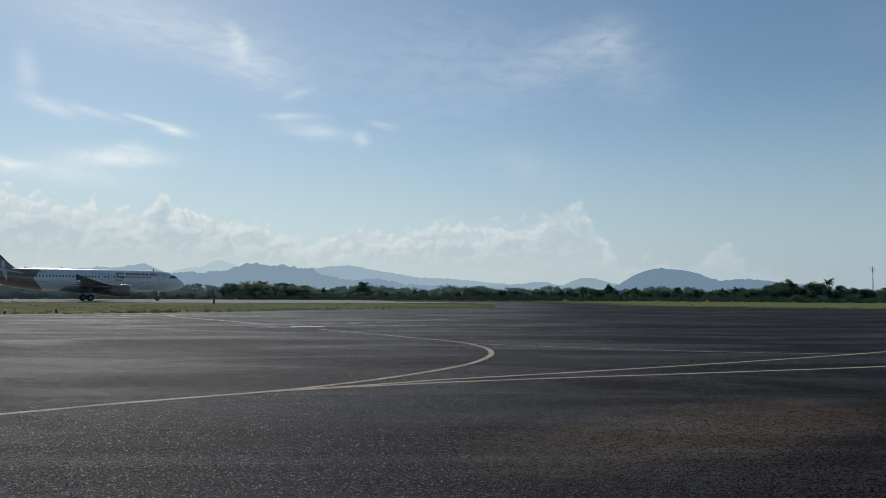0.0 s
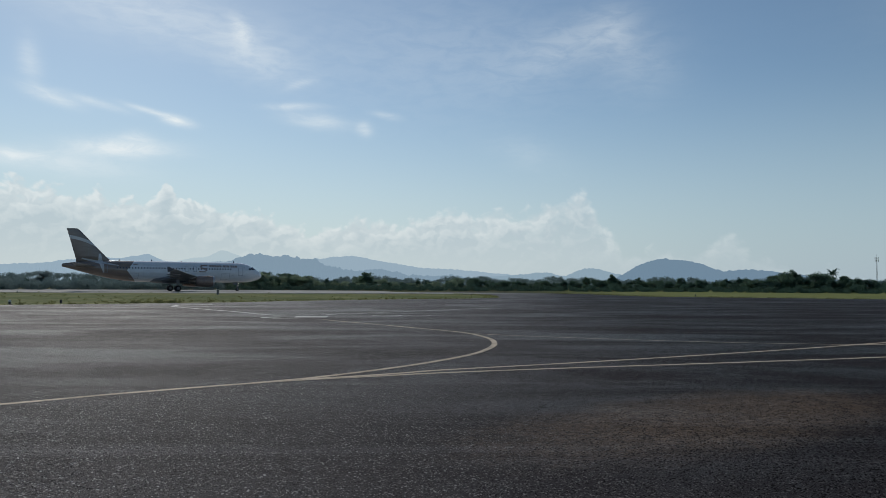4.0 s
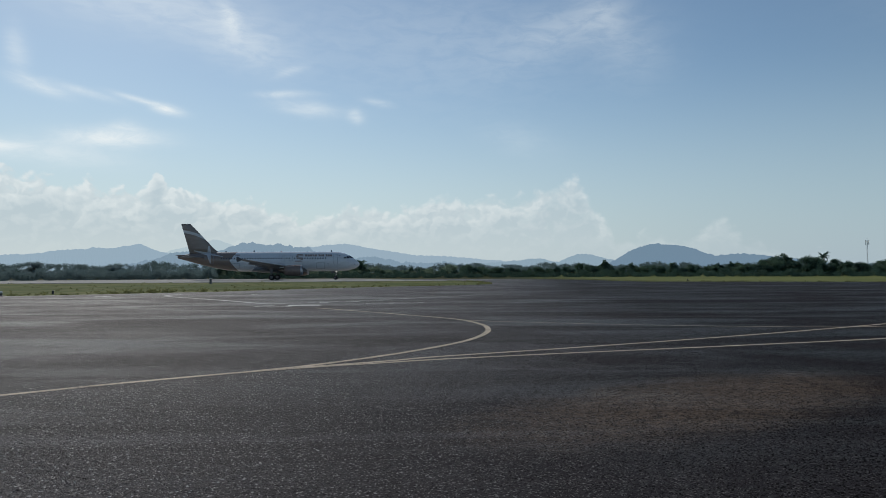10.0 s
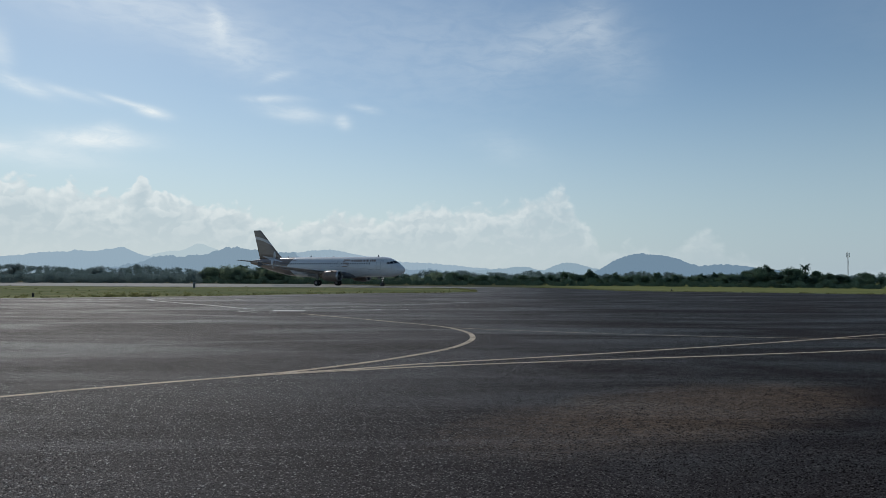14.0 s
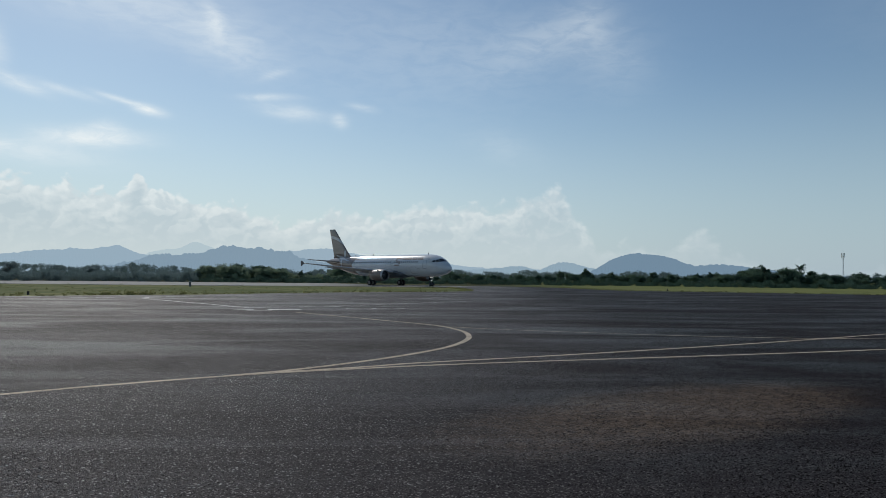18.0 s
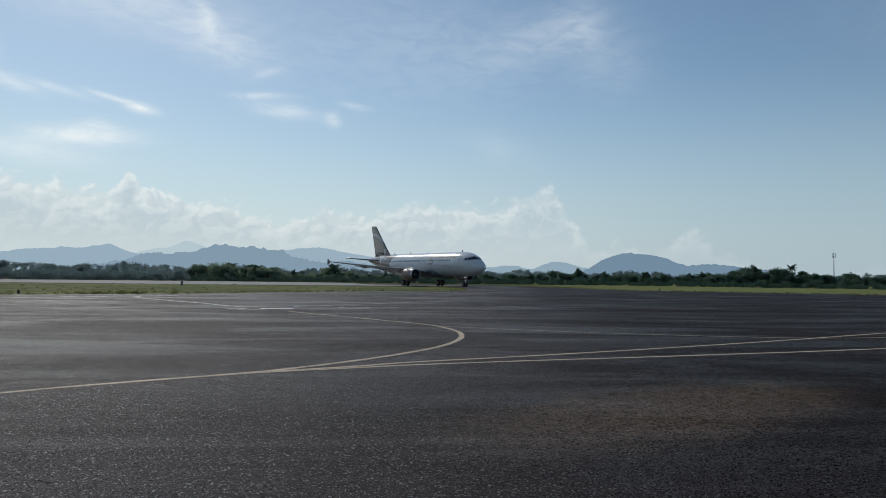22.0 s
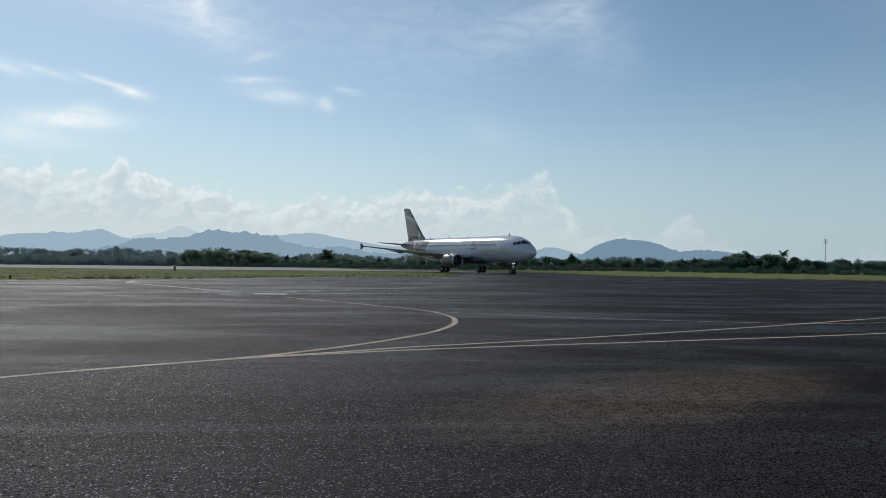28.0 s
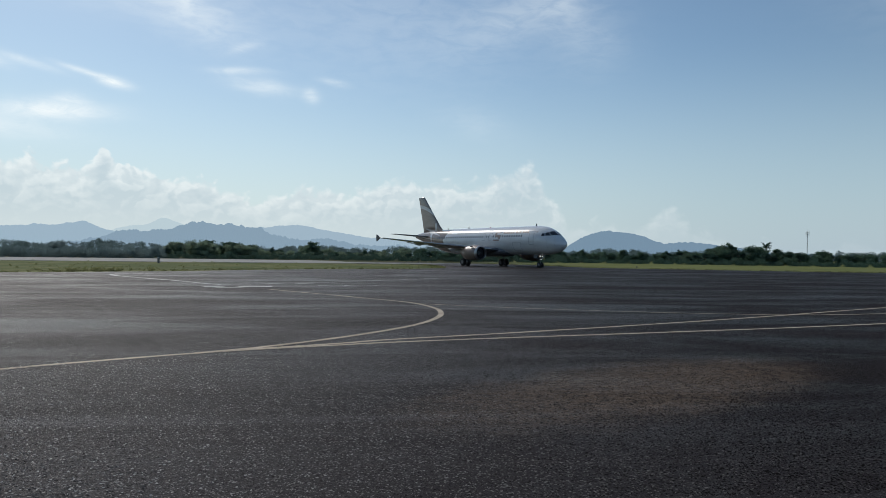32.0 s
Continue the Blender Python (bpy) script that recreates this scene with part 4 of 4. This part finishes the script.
        rod([(0, 0, 1.3), (0, 0, 0.58)], [0.085, 0.085], 12, bm)
        part("strut", bm, GEAR, g, "grey oleo strut", True)
        part("axle", rod([(0, -0.62, 0.58), (0, 0.62, 0.58)], [0.08, 0.08], 10), GEAR, g)
        part("side_brace", rod([(0.05, 0, 1.5), (0.05, -side * 1.5, 2.2)], [0.06, 0.06], 8), GEAR, g)
        bm = rod([(-0.14, 0, 1.35), (-0.38, 0, 1.0), (-0.12, 0, 0.68)], [0.05, 0.05, 0.05], 8)
        part("torque_link", bm, GEAR, g)
        part("gear_door", box(-0.30, 0.30, side * 0.30, side * 0.34, 1.35, 2.35, 0.015), WING_GREY, g, "grey gear leg door")
        for yy in (-0.46, 0.46):
            WHEELS.append((wheel("main_wheel", 0.58, 0.42, g, pose(0, yy, 0.58)), 0.58))
    # nose gear
    g = tagged(new("nose_gear"), "twin-wheeled nose landing gear with lit lamps")
    g.parent, g.matrix_basis = craft, pose(12.64, 0, 0)
    bm = rod([(0.1, 0, 2.05), (0, 0, 0.95)], [0.10, 0.10], 12)
    rod([(0, 0, 1.0), (0, 0, 0.38)], [0.065, 0.065], 12, bm)
    part("strut", bm, GEAR, g, "grey nose strut", True)
    part("axle", rod([(0, -0.34, 0.38), (0, 0.34, 0.38)], [0.06, 0.06], 10), GEAR, g)
    part("drag_brace", rod([(0, 0, 1.2), (1.1, 0, 1.95)], [0.05, 0.05], 8), GEAR, g)
    part("torque_link", rod([(-0.1, 0, 1.05), (-0.3, 0, 0.75), (-0.08, 0, 0.48)], [0.04, 0.04, 0.04], 8), GEAR, g)
    for side in (-1, 1):
        part("gear_door", box(-0.9, -0.15, side * 0.42, side * 0.44, 1.35, 1.95, 0.012), WING_GREY, g, "white nose gear door")
        part("landing_lamp", lamp_head(0.16, side * 0.22, 1.62, 0.075), LAMP, g, "lit white landing lamp")
        WHEELS.append((wheel("nose_wheel", 0.385, 0.22, g, pose(0, side * 0.25, 0.385)), 0.385))
    part("taxi_lamp", lamp_head(0.14, 0, 1.12, 0.07), LAMP, g, "lit white taxi lamp")
    return craft, g


def lathe_up(x, y, z, profile, n=12):
    return skin([[(x + r * math.cos(2 * math.pi * k / n), y + r * math.sin(2 * math.pi * k / n), z + h) for k in range(n)] for r, h in profile])


def lamp_head(x, y, z, r):
    bm = lathe([(-0.12, 0.02), (-0.08, r * 0.7), (0.0, r), (0.03, r * 0.9), (0.04, 0.01)], 14)
    bmesh.ops.translate(bm, verts=bm.verts, vec=(x, y, z))
    return bm


AIRLINER, NOSE_GEAR = airliner()


# ---- trees and scrub ----
def leaf_cloud(centres, per, spread, size, seed):
    """Many small leaf blades round clump centres: vertices and faces."""
    rng = np.random.RandomState(seed)
    n = len(centres) * per
    c = np.repeat(np.array(centres), per, 0)
    off = rng.normal(size=(n, 3))
    off /= np.maximum(np.linalg.norm(off, axis=1, keepdims=True), 1e-6)
    off *= (rng.rand(n, 1) ** 0.45) * spread
    off[:, 2] *= 0.75
    p = c + off
    a = rng.normal(size=(n, 3))
    a /= np.linalg.norm(a, axis=1, keepdims=True)
    b = np.cross(a, rng.normal(size=(n, 3)))
    b /= np.maximum(np.linalg.norm(b, axis=1, keepdims=True), 1e-6)
    s = size * (0.6 + 0.8 * rng.rand(n, 1))
    v = np.stack([p - a * s, p + b * s * 0.45, p + a * s, p - b * s * 0.45], 1).reshape(-1, 3)
    f = np.arange(n * 4).reshape(n, 4)
    return v, f


def cloud_mesh(name, v, f, mat):
    me = bpy.data.meshes.new(name)
    me.from_pydata(v.tolist(), [], f.tolist())
    me.materials.append(mat)
    return me


def tree(height, wide, trunk_share, seed, leaf, label, clumps=52, per=110, flat=1.0):
    """A tapered trunk, limbs and a ragged crown of leaf clumps."""
    rng = random.Random(seed)
    t = tagged(new("tree"), label, "tree", "trees along the airfield edge")
    base = height * trunk_share
    bm = bmesh.new()
    lean = (rng.uniform(-0.3, 0.3), rng.uniform(-0.3, 0.3))
    top = Vector((lean[0], lean[1], height * 0.72))
    r0 = 0.028 * height
    rod([(0, 0, -0.1), (lean[0] * 0.3, lean[1] * 0.3, base), tuple(top)], [r0, r0 * 0.75, r0 * 0.25], 7, bm)
    tips = []
    for k in range(7):
        a = k * 2.4 + rng.uniform(-0.4, 0.4)
        h0 = base + (height * 0.62 - base) * k / 7
        l = wide * rng.uniform(0.55, 1.0)
        tip = Vector((math.cos(a) * l, math.sin(a) * l, h0 + height * rng.uniform(0.12, 0.30)))
        rod([(lean[0] * 0.5, lean[1] * 0.5, h0), tuple((Vector((0, 0, h0)) + tip) / 2 + Vector((0, 0, 0.1 * height))), tuple(tip)], [r0 * 0.45, r0 * 0.3, r0 * 0.1], 5, bm)
        tips.append(tip)
    tips.append(top + Vector((0, 0, height * 0.12)))
    part("trunk", bm, BARK, t, "grey-brown trunk and limbs")
    cs = []
    for k in range(clumps):
        tip = tips[k % len(tips)]
        d = Vector((rng.gauss(0, 1), rng.gauss(0, 1), rng.gauss(0.15, 1))).normalized() * rng.uniform(0.45, 0.98)
        c = Vector((d.x * wide * 0.95, d.y * wide * 0.95, (0.56 + 0.38 * d.z * flat) * height)).lerp(tip, rng.uniform(0, 0.35))
        if k % 4 == 0:
            c.z = rng.uniform(0.08, 0.35) * height    # low skirts of the crown
        c.z = min(max(c.z, 0.07 * height), height - 0.12)
        cs.append(tuple(c))
    v, f = leaf_cloud(cs, per, wide * 0.30, 0.013 * height + 0.05, seed)
    crown = new("crown", cloud_mesh("crown", v, f, leaf))
    crown.parent = t
    return t


def palm(seed, height):
    rng = random.Random(seed)
    t = tagged(new("palm_tree"), "tall coconut palm above the scrub", "palm tree")
    pts = [(0.25 * math.sin(k * 0.35), 0.0, height * k / 8) for k in range(9)]
    part("trunk", rod(pts, [0.20 - 0.012 * k for k in range(9)], 8), BARK, t, "slender grey palm trunk", True)
    for k in range(26):
        a, up = 2.4 * k + rng.uniform(-0.15, 0.15), 1.7 - 2.2 * k / 26 + rng.uniform(-0.1, 0.1)
        l = rng.uniform(1.6, 2.1)
        bm = bmesh.new()
        prev = None
        for i in range(9):
            q = i / 8
            out = l * q * (1 - 0.12 * q)
            z = height + l * (up * q * 0.75 - 0.55 * q * q)
            p = Vector((pts[-1][0] + math.cos(a) * out, math.sin(a) * out, z))
            w = 0.17 * math.sin(math.pi * (0.12 + 0.86 * q)) + 0.03
            side = Vector((-math.sin(a), math.cos(a), 0)) * w
            row = [bm.verts.new(p + side - Vector((0, 0, w * 0.7))), bm.verts.new(p), bm.verts.new(p - side - Vector((0, 0, w * 0.7)))]
            if prev:
                bm.faces.new((prev[0], prev[1], row[1], row[0]))
                bm.faces.new((prev[1], prev[2], row[2], row[1]))
            prev = row
        part("frond", bm, LEAF_DARK, t, "dark green palm frond")
    return t


def at(az, dist, z=-0.04):
    return (math.sin(radians(az)) * dist, math.cos(radians(az)) * dist, z)


def plant():
    rng = random.Random(5)
    kinds = [tree(4.2, 1.9, 0.16, 11, LEAF, "leafy green scrub tree at the airfield edge"), tree(5.0, 2.1, 0.2, 12, LEAF_DARK, "dark green bushy tree at the airfield edge"),
             tree(3.4, 2.0, 0.10, 13, LEAF, "low spreading green scrub tree"), tree(6.2, 2.0, 0.25, 14, LEAF_DARK, "tall dark narrow tree in the scrub"),
             tree(4.6, 2.6, 0.15, 15, LEAF, "broad green tree with a ragged crown"), tree(5.4, 1.6, 0.22, 16, LEAF, "slim light green tree in the scrub"),
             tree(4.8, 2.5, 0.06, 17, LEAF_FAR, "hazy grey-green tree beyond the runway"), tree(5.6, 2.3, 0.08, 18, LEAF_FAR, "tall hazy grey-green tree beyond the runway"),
             tree(5.2, 2.7, 0.16, 19, LEAF_COPSE, "sunlit green tree beyond the runway", flat=0.8), tree(4.4, 2.3, 0.14, 20, LEAF_COPSE, "low sunlit green tree beyond the runway")]
    high = [4.2, 5.0, 3.4, 6.2, 4.6, 5.4, 4.8, 5.6, 5.2, 4.4]
    spots = []
    # near belt: heights follow the skyline of the scrub
    a = -35.0
    while a < 38:
        left = a < -3
        d = rng.uniform(196, 216) if left else rng.uniform(190, 208)
        d = d if a < 14 else rng.uniform(200, 216)
        rise = 0.40 + 0.13 * math.sin(a * 0.9) + (0.14 if a > 12 else 0.0) - (0.16 if a < -17.5 else 0)
        spots.append((a, d, d * math.tan(radians(rise)) + 1.55 - rng.uniform(-0.5, 1.6)))
        a += rng.uniform(0.42, 0.72)
    # second belt, behind
    a = -36.0
    while a < 39:
        d = rng.uniform(230, 275)
        rise = 0.48 + 0.12 * math.sin(a * 0.55 + 1) + (0.12 if a > 11 else 0) - (0.14 if a < -17.5 else 0)
        spots.append((a, d, d * math.tan(radians(rise)) + 1.55 - rng.uniform(-0.3, 1.0)))
        a += rng.uniform(0.6, 1.0)
    # the copse, and single taller trees
    for k in range(15):
        c = rng.uniform(-17.2, -10.4)
        spots.append((c, rng.uniform(192, 206), 200 * math.tan(radians(1.16 - 0.6 * abs((c + 15.0) / 5.5) ** 1.6)) + 1.4))
    for c, r in ((-6.4, 1.12), (-6.9, 0.9), (0.9, 0.78), (13.3, 1.0), (18.3, 0.75), (25.2, 1.1), (25.7, 1.32), (26.2, 1.35), (26.7, 0.95), (27.6, 1.12), (28.0, 0.95), (29.3, 0.9), (30.1, 0.7), (32.2, 0.75), (-29.7, 0.95), (-24.5, 0.82)):
        d = rng.uniform(205, 225)
        spots.append((c, d, d * math.tan(radians(r)) + 1.5))
    used = [False] * len(kinds)
    for c, d, hgt in spots:
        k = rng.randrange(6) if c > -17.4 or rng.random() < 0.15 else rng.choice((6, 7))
        k = (8, 9, 8, 9, 8, 0)[k] if -17.4 < c < 1.0 and k < 6 and (c < -10 or rng.random() < 0.7) else k    # paler leaf colour in and beside the copse, for sun and haze
        x, y, z = at(c, d)
        s = max(0.5, hgt / high[k])
        m = pose(x, y, z, 0, 0, rng.uniform(0, 360))
        o = kinds[k] if not used[k] else copy_thing(kinds[k], m)
        o.matrix_basis = m
        o.scale = (s * rng.uniform(0.9, 1.3), s * rng.uniform(0.9, 1.3), s)
        used[k] = True
    # far woods, joined
    cs = []
    r2 = np.random.RandomState(3)
    for k in range(1900):
        c, d = r2.uniform(-40, 44), r2.uniform(330, 560)
        rise = 0.50 + 0.12 * math.sin(c * 0.8) + 0.10 * math.sin(c * 2.3 + 1) + (0.16 if c < -17 else 0)
        top = d * math.tan(radians(rise)) + 1.55
        x, y, _ = at(c, d)
        cs.append((x, y, top * r2.uniform(0.25, 0.92)))
    v, f = leaf_cloud(cs, 100, 1.9, 0.34, 9)
    tagged(new("far_woods", cloud_mesh("far_woods", v, f, LEAF_WOODS)), "distant hazy grey-green woodland behind the scrub", "woodland", kind="stuff")
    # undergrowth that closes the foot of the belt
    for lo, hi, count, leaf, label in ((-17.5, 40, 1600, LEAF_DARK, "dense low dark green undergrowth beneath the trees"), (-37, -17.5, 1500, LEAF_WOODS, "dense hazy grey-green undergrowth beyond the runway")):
        cs = []
        for k in range(count):
            c = r2.uniform(lo, hi)
            d = r2.uniform(183, 205) if c < 14 else r2.uniform(190, 210)
            x, y, _ = at(c, d)
            cs.append((x, y, r2.uniform(0.05, 0.6 if lo > -20 else 1.5) + 1.2 * max(0.0, math.sin(c * 5.3) * math.sin(c * 1.9 + 1))))
        v, f = leaf_cloud(cs, 90, 0.9, 0.13, 8)
        tagged(new("undergrowth", cloud_mesh("undergrowth", v, f, leaf)), label, "undergrowth", kind="stuff")


plant()
p = palm(4, 5.5)
p.matrix_basis = pose(*at(28.60, 226))


# ---- mast, marker boards, lamps, tufts ----
def mast():
    t = tagged(new("telecom_mast"), "slender grey telecom mast with panel antennas", "mast")
    h = 34.0    # of the lattice
    for k in range(3):
        a = 2 * math.pi * k / 3
        part("mast_leg", rod([(0.75 * math.cos(a), 0.75 * math.sin(a), 0), (0.4 * math.cos(a), 0.4 * math.sin(a), h)], [0.12, 0.09], 6), STEEL, t)
    for k in range(16):
        z0, z1 = h * k / 16, h * (k + 1) / 16
        bm = bmesh.new()
        for j in range(3):
            a, b = 2 * math.pi * j / 3, 2 * math.pi * (j + 1) / 3
            r0, r1 = 0.75 - 0.4 * z0 / h, 0.75 - 0.4 * z1 / h
            rod([(r0 * math.cos(a), r0 * math.sin(a), z0), (r1 * math.cos(b), r1 * math.sin(b), z1)], [0.045, 0.045], 4, bm)
        part("lattice_brace", bm, STEEL, t)
    for k in range(6):
        a = 2 * math.pi * k / 6
        z = h - 1.4 - (k % 2) * 2.6
        part("panel_antenna", box(1.7 * math.cos(a) - 0.28, 1.7 * math.cos(a) + 0.28, 1.7 * math.sin(a) - 0.2, 1.7 * math.sin(a) + 0.2, z - 1.3, z + 1.3, 0.05), WHITE_PAINT, t, "pale panel antenna")
        part("antenna_arm", rod([(0, 0, z), (1.7 * math.cos(a), 1.7 * math.sin(a), z)], [0.07, 0.07], 5), STEEL, t)
    part("lightning_rod", rod([(0, 0, h - 1), (0, 0, h + 3)], [0.08, 0.04], 5), STEEL, t)
    t.matrix_basis = pose(*at(31.30, 900))


mast()


def marker_board():
    t = tagged(new("marker_post"), "short weathered grey marker post with pale cap in the grass", "marker post")
    part("post", box(-0.15, 0.15, -0.08, 0.08, -0.06, 0.72, 0.02), POST_GREY, t)
    part("cap", box(-0.19, 0.19, -0.10, 0.10, 0.72, 0.78, 0.02), WHITE_PAINT, t, "pale cap")
    t.matrix_basis = pose(-33.2, 103.0, -0.04)


marker_board()


def edge_lamp():
    t = tagged(new("edge_lamp"), "low white runway edge lamp", "runway lamp", "runway edge lamps")
    part("base", lathe_up(0, 0, -0.05, [(0.16, 0), (0.16, 0.10), (0.08, 0.13), (0.08, 0.26)]), DARK_PAINT, t)
    part("globe", lathe_up(0, 0, 0.2, [(0.07, 0), (0.09, 0.05), (0.08, 0.11), (0.05, 0.15), (0.01, 0.16)]), WHITE_PAINT, t, "white lamp globe", True)
    return t


lamp = edge_lamp()
lamp.matrix_basis = pose(-67.5, 111.3, -0.04)
copy_thing(lamp, pose(-31.2, 50.6, -0.04))


def stake():
    t = tagged(new("marker_stake"), "small dark stake in the grass", "stake", "dark stakes by the pavement")
    part("peg", box(-0.07, 0.07, -0.06, 0.06, -0.06, 0.27, 0.02), DARK_PAINT, t)
    part("peg_cap", box(-0.08, 0.08, -0.07, 0.07, 0.27, 0.30, 0.01), DARK_PAINT, t)
    return t


peg = stake()
peg.matrix_basis = pose(-29.6, 54.4, -0.04)
for x, y in ((2.9, 151.0), (4.2, 152.5), (5.4, 151.2), (7.1, 152.8), (8.2, 150.9), (12.2, 147), (38, 108)):
    copy_thing(peg, pose(x, y, -0.04))


def tufts():
    """Uncut grass along the pavement's edges and thin growth over the verge."""
    rng = np.random.RandomState(7)
    cs = []
    edge = [Vector(q) for q in APRON[2:14]]
    for a, b in zip(edge, edge[1:]):
        n = Vector((-(b - a).y, (b - a).x)).normalized()
        for k in range(int((b - a).length * 3)):
            q = a + (b - a) * rng.rand() + n * abs(rng.normal(0, 0.5))
            cs.append((q.x, q.y, 0.04))
            if -24.5 < q.x < -19:
                for _ in range(3):
                    cs.append((q.x + rng.normal(0, 0.3), q.y + abs(rng.normal(0, 0.4)), 0.08 + 0.14 * rng.rand()))
    edge = [Vector(q) for q in APRON[18:27]]
    for a, b in zip(edge, edge[1:]):
        n = Vector((-(b - a).y, (b - a).x)).normalized()
        for k in range(int((b - a).length * 4)):
            q = a + (b - a) * rng.rand() + n * abs(rng.normal(0, 0.6))
            cs.append((q.x, q.y, 0.02))
    # loose growth over the whole verge
    for k in range(300):
        y = rng.uniform(54, 118)
        x = rng.uniform(-0.68 * y, min(4.0, y * 1.15 - 88.0))
        if noise.noise(Vector((x * 0.16, y * 0.16, 3.0))) + rng.normal(0, 0.22) > 0.05:
            cs.append((x, y, 0.01))
    v, f = leaf_cloud(cs, 9, 0.26, 0.09, 4)
    v[:, 2] = np.abs(v[:, 2]) - 0.03
    tagged(new("grass_tufts", cloud_mesh("grass_tufts", v, f, LEAF_DRY)), "rough yellow-green grass tufts along the apron edge", "grass", kind="stuff")


tufts()


def aggregate():
    """Stones that stand out of the worn asphalt near the viewer: low four-sided chips."""
    rng = np.random.RandomState(21)
    n = 170000
    y = 4.5 + np.abs(rng.normal(0, 7.5, n))
    x = y * rng.uniform(-0.74, 0.78, n)
    r = 0.005 + 0.010 * rng.rand(n) ** 2
    turn = rng.uniform(0, 6.283, n)
    v = np.zeros((n, 5, 3))
    for k in range(4):
        a = turn + k * math.pi / 2
        q = r * (0.75 + 0.5 * rng.rand(n))
        v[:, k] = np.stack([x + q * np.cos(a), y + q * np.sin(a), np.full(n, -0.001)], 1)
    v[:, 4] = np.stack([x + r * rng.uniform(-0.6, 0.6, n), y + r * rng.uniform(-0.6, 0.6, n), r * (0.16 + 0.4 * rng.rand(n))], 1)
    i = np.arange(n)[:, None] * 5
    f = np.concatenate([i + np.array([[k, (k + 1) % 4, 4]]) for k in range(4)])
    tagged(new("aggregate", cloud_mesh("aggregate", v.reshape(-1, 3), f, PEBBLE)), "loose grey chips in the worn asphalt", "gravel", kind="stuff")


aggregate()


# ---- what moves ----
TAXI = [
    (0, -66.4, 132.1, 35.9), (3, -57.23, 139.19, 32.5), (6, -48.33, 144.45, 28.4), (9, -38.06, 148.00, 11.3),
    (12, -27.21, 149.09, -10.4), (14, -19.83, 146.41, -25.2), (16.5, -11.17, 143.03, -39.7), (19, -4.07, 136.39, -50.8),
    (21, 0.05, 130.91, -55.4), (23, 3.24, 126.82, -57.9), (25.5, 6.32, 122.15, -58.1), (28, 9.36, 117.65, -58.2),
    (30, 11.83, 113.64, -59.0), (32, 14.37, 109.99, -59.1),
]


def motions():
    """The airliner rolls along, its nose gear steers and its wheels turn."""
    walk(AIRLINER, [(t, pose(x, y, 0.004, 0, 0, a)) for t, x, y, a in TAXI])
    ts = [r[0] for r in TAXI]
    steer, roll, run = [], [], 0.0
    lo = None
    n = 214
    for i in range(n + 1):
        t = 32.0 * i / n
        x, y, a = (float(np.interp(t, ts, [r[k] for r in TAXI])) for k in (1, 2, 3))
        if lo is not None:
            step = math.hypot(x - lo[0], y - lo[1])
            run += step
        lo = (x, y, a)
        roll.append((t, run))
    for (t0, x0, y0, a0), (t1, x1, y1, a1) in zip(TAXI, TAXI[1:]):
        d = math.hypot(x1 - x0, y1 - y0)
        steer.append(((t0 + t1) / 2, math.degrees(math.atan(12.64 * radians(a1 - a0) / d))))
    steer = [(0.0, steer[0][1])] + steer + [(32.0, steer[-1][1])]
    walk(NOSE_GEAR, [(t, pose(12.64, 0, 0, 0, 0, a)) for t, a in steer])
    for w, r in WHEELS:
        p = w.location.copy()
        walk(w, [(t, Matrix.Translation(p) @ Matrix.Rotation(d / r, 4, "Y")) for t, d in roll])


motions()
